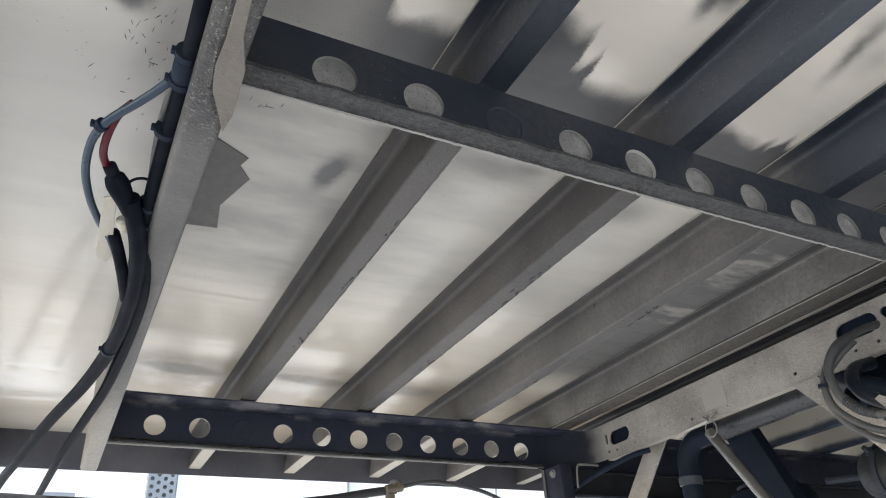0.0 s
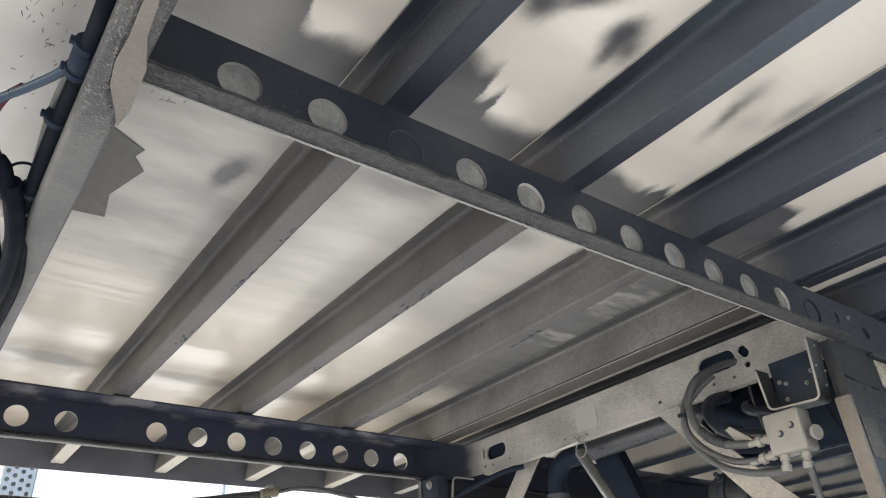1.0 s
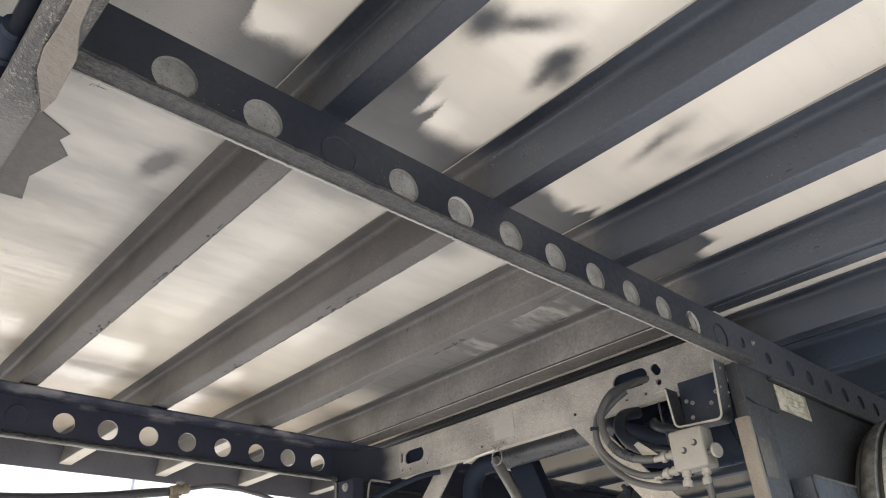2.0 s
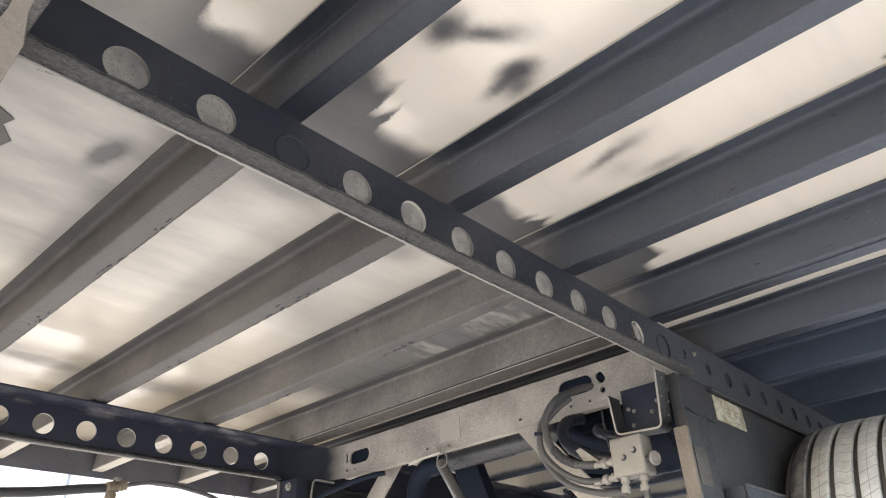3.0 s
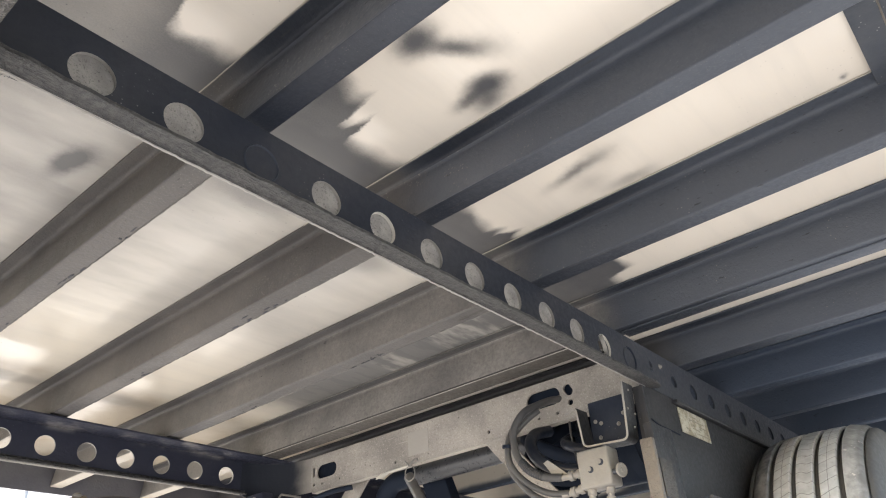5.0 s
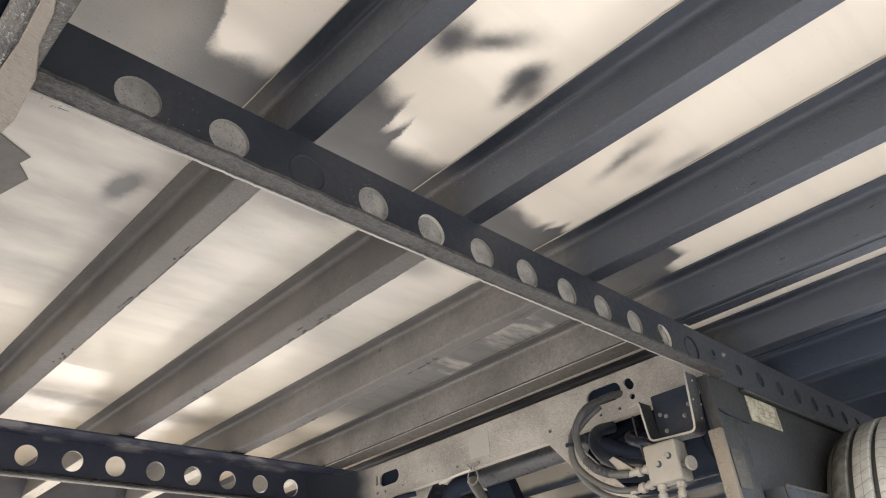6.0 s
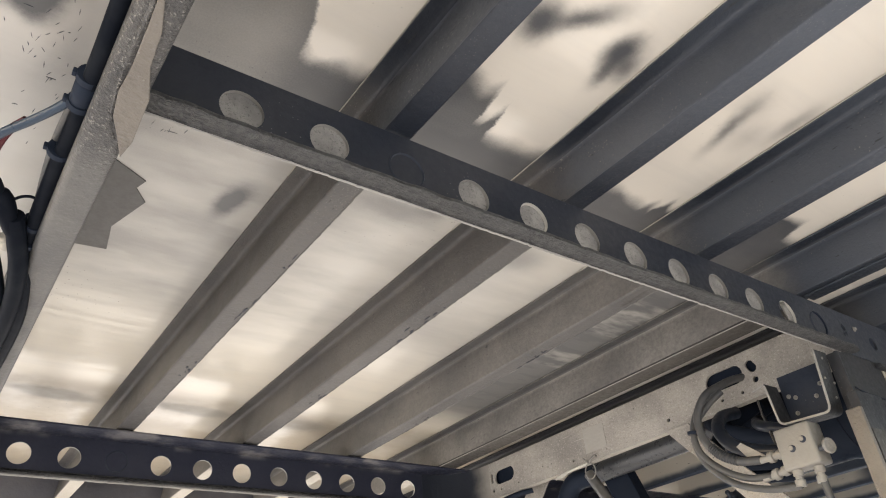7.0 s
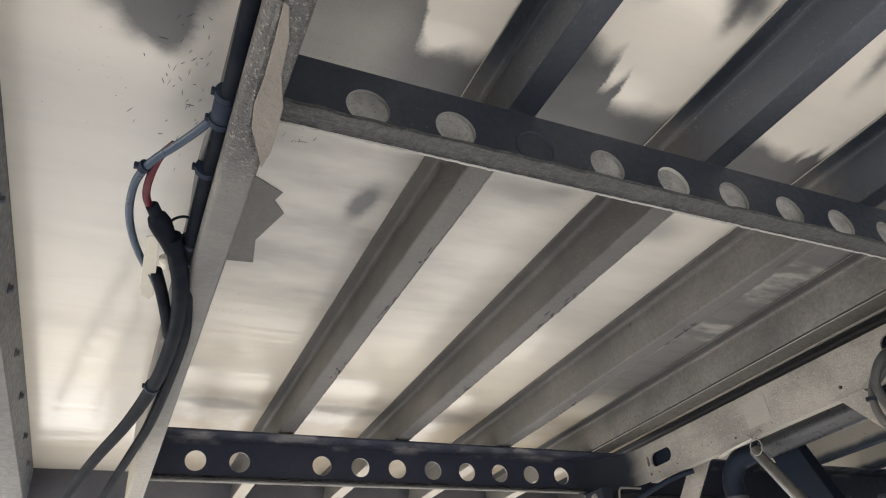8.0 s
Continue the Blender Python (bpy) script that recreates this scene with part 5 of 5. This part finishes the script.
cable("thin black wire loop behind the joint", [(-0.168, 0.200, 0.950), (-0.160, 0.188, 0.952), (-0.150, 0.184, 0.953), (-0.140, 0.188, 0.952)], 0.0016, CABLE, "wire")
cable("black wire leaving the joint", [(-0.170, 0.30, 0.948), (-0.160, 0.33, 0.940), (-0.148, 0.375, 0.93), (-0.138, 0.43, 0.926)], 0.0075, CABLE)
tag = thing("cable_tag", "cream plastic tag hanging at the cables", "tag", at=(-0.178, 0.29, 0.945))
part("strip", plate("strip", [(-0.186, 0.222), (-0.174, 0.216), (-0.167, 0.352), (-0.171, 0.366), (-0.181, 0.358), (-0.184, 0.34)], [], 0.0025, CREAM, Matrix.Translation((0, 0, 0.944))), CREAM, tag)
blob = thing("tape_wrap", "pale tape wrapped round the cables", "tape", at=(-0.16, 0.27, 0.943))
part("wrap", lathe([(0.004, 0), (0.008, 0.003), (0.0085, 0.014), (0.005, 0.022)], (-0.163, 0.262, 0.946), (0.3, 1, -0.1), 12), CREAM, blob)
for cx, cy, cz, d, r in ((-0.140, -0.012, 0.959, (0, 1, 0), 0.0118), (-0.140, 0.022, 0.957, (0, 1, 0), 0.0120), (-0.141, 0.098, 0.957, (0, 1, 0), 0.0122), (-0.139, 0.232, 0.953, (0, 1, 0), 0.0122), (-0.138, 0.262, 0.948, (0, 1, 0), 0.012),
                         (-0.200, 0.113, 0.956, (-0.6, 1, 0), 0.0068), (-0.1415, 0.603, 0.922, (-0.12, 1, 0), 0.0122), (-0.141, -0.22, 0.962, (0, 1, 0), 0.013)):
    tie = thing("cable_tie", "black cable tie round the cables", "cable tie", "cable ties on the rail", at=(cx, cy, cz))
    part("band", lathe([(r - 0.003, -0.0035), (r, -0.0035), (r, 0.0035), (r - 0.003, 0.0035)], (cx, cy, cz), d, 18), BLACK, tie)
    part("lock", block(cx - r - 0.003, cx - r + 0.001, cy - 0.003, cy + 0.003, cz - 0.003, cz + 0.003, 0.0008), BLACK, tie)
sleeve = thing("clip_sleeve", "black plastic clip holding the cables to the rail", "clip", at=(-0.141, 0.005, 0.955))
part("sleeve", lathe([(0.0095, -0.014), (0.0108, -0.012), (0.0108, 0.012), (0.0095, 0.014)], (-0.140, 0.006, 0.957), (0, 1, 0), 18), BLACK, sleeve)

# flecks of black paint beside the rail
bm = bmesh.new()
rnd = random.Random(5)
for i in range(56):
    fx, fy = -0.150 - abs(rnd.gauss(0, 0.036 if i < 34 else 0.014)), 0.16 + rnd.gauss(0, 0.075)
    if i > 48:
        fx, fy = -0.015 + rnd.gauss(0, 0.022), 0.226 + rnd.gauss(0, 0.008)
    ln, wd, a = rnd.uniform(0.003, 0.014), rnd.uniform(0.0005, 0.0011), rnd.gauss(2.0, 0.5)
    u, v = Vector((math.cos(a), math.sin(a), 0)) * ln / 2, Vector((-math.sin(a), math.cos(a), 0)) * wd / 2
    c = Vector((fx, fy, DECK - 0.0006))
    lo = [bm.verts.new(c + q) for q in (u, v, -u, -v)]
    hi = [bm.verts.new(c + q + Vector((0, 0, 0.0005))) for q in (u, v, -u, -v)]
    bm.faces.new(lo)
    bm.faces.new(hi[::-1])
    for k in range(4):
        bm.faces.new((lo[k], hi[k], hi[(k + 1) % 4], lo[(k + 1) % 4]))
part("paint_flecks", bm, STEEL, deck, "flecks of black paint", smooth=0)["kind"] = "stuff"

# hose below the far side
hose("dark grey air hose strung along under the far beam", [(-0.60, 1.40, 0.872), (-0.287, 1.40, 0.864), (-0.151, 1.40, 0.860), (0.21, 1.40, 0.858), (0.447, 1.40, 0.880), (0.60, 1.40, 0.906), (0.68, 1.40, 0.918)], 0.012, BLACKHOSE)
hose("thin grey dusty hose beyond the fitting", [(0.68, 1.40, 0.922), (0.787, 1.40, 0.945), (0.88, 1.40, 0.938), (0.977, 1.40, 0.920), (1.10, 1.40, 0.87)], 0.006, GREYHOSE)
TAN = painted("tan_plastic", (0.20, 0.165, 0.115), (0.13, 0.115, 0.09), 0.5, 0.0, 0.5)
fit = thing("hose_fitting", "brass coloured hose fitting with a pale cap", "hose fitting", at=(0.67, 1.40, 0.94))
part("tee", lathe([(0.009, -0.024), (0.014, -0.022), (0.014, -0.004), (0.011, -0.003), (0.011, 0.012), (0.014, 0.013), (0.014, 0.026), (0.009, 0.027)], (0.668, 1.388, 0.918), (1, 0, 0.25), 14), TAN, fit, "pale tan body")
part("branch", lathe([(0.011, 0), (0.011, 0.014), (0.014, 0.015), (0.014, 0.030), (0.009, 0.032), (0.009, 0.046)], (0.660, 1.388, 0.914), (-0.1, 0, -1), 14), TAN, fit)
part("cap", lathe([(0.008, 0), (0.008, 0.010), (0.012, 0.011), (0.013, 0.016), (0.009, 0.021)], (0.672, 1.388, 0.920), (0, 0.2, 1), 14), ALLOY, fit)

# ---------------------------------------------------------------- yard beyond the far side
upright = thing("perforated_post", "galvanised steel post full of round holes standing in the yard", "post", at=(0.28, 3.2, 0))
holes = [circle(0.225 + 0.030 * c + 0.0, 0.2 + 0.038 * r + (0.019 if c % 2 else 0.0), 0.0105, 10) for c in range(4) for r in range(38)]
part("face", plate("face", [(0.205, GROUND), (0.335, GROUND), (0.335, 1.9), (0.205, 1.9)], holes, 0.004, ZINC, Matrix.Translation((0, 3.2, 0)) @ XZ), ZINC, upright)
part("core", block(0.206, 0.334, 3.206, 3.212, GROUND, 1.89, 0), EDGE, upright, "shaded inside of the post")
part("flange", block(0.3365, 0.3405, 3.2, 3.26, GROUND, 1.9, 0.001), ZINC, upright)
part("flange", block(0.1995, 0.2035, 3.2, 3.26, GROUND, 1.9, 0.001), ZINC, upright)
low = thing("perforated_post", "short galvanised steel post full of round holes in the yard", "post", at=(-0.16, 3.2, 0))
holes = [circle(-0.205 + 0.030 * c, 0.2 + 0.038 * r + (0.019 if c % 2 else 0.0), 0.0105, 10) for c in range(4) for r in range(25)]
part("face", plate("face", [(-0.225, GROUND), (-0.095, GROUND), (-0.095, 1.262), (-0.225, 1.262)], holes, 0.004, ZINC, Matrix.Translation((0, 3.2, 0)) @ XZ), ZINC, low)
part("core", block(-0.224, -0.096, 3.206, 3.212, GROUND, 1.25, 0), EDGE, low, "shaded inside of the post")
hall = thing("yard_building", "pale white clad hall standing across the sunny yard", "building", at=(2, 14, 0))
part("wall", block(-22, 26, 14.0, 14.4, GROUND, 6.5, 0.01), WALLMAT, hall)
for k in range(13):
    part("seam", block(-20.0 + 3.6 * k, -19.94 + 3.6 * k, 13.96, 13.9995, GROUND, 6.45, 0.005), ZINC, hall)
part("roof_edge", block(-22.2, 26.2, 13.8, 14.5, 6.501, 6.75, 0.02), ZINC, hall)
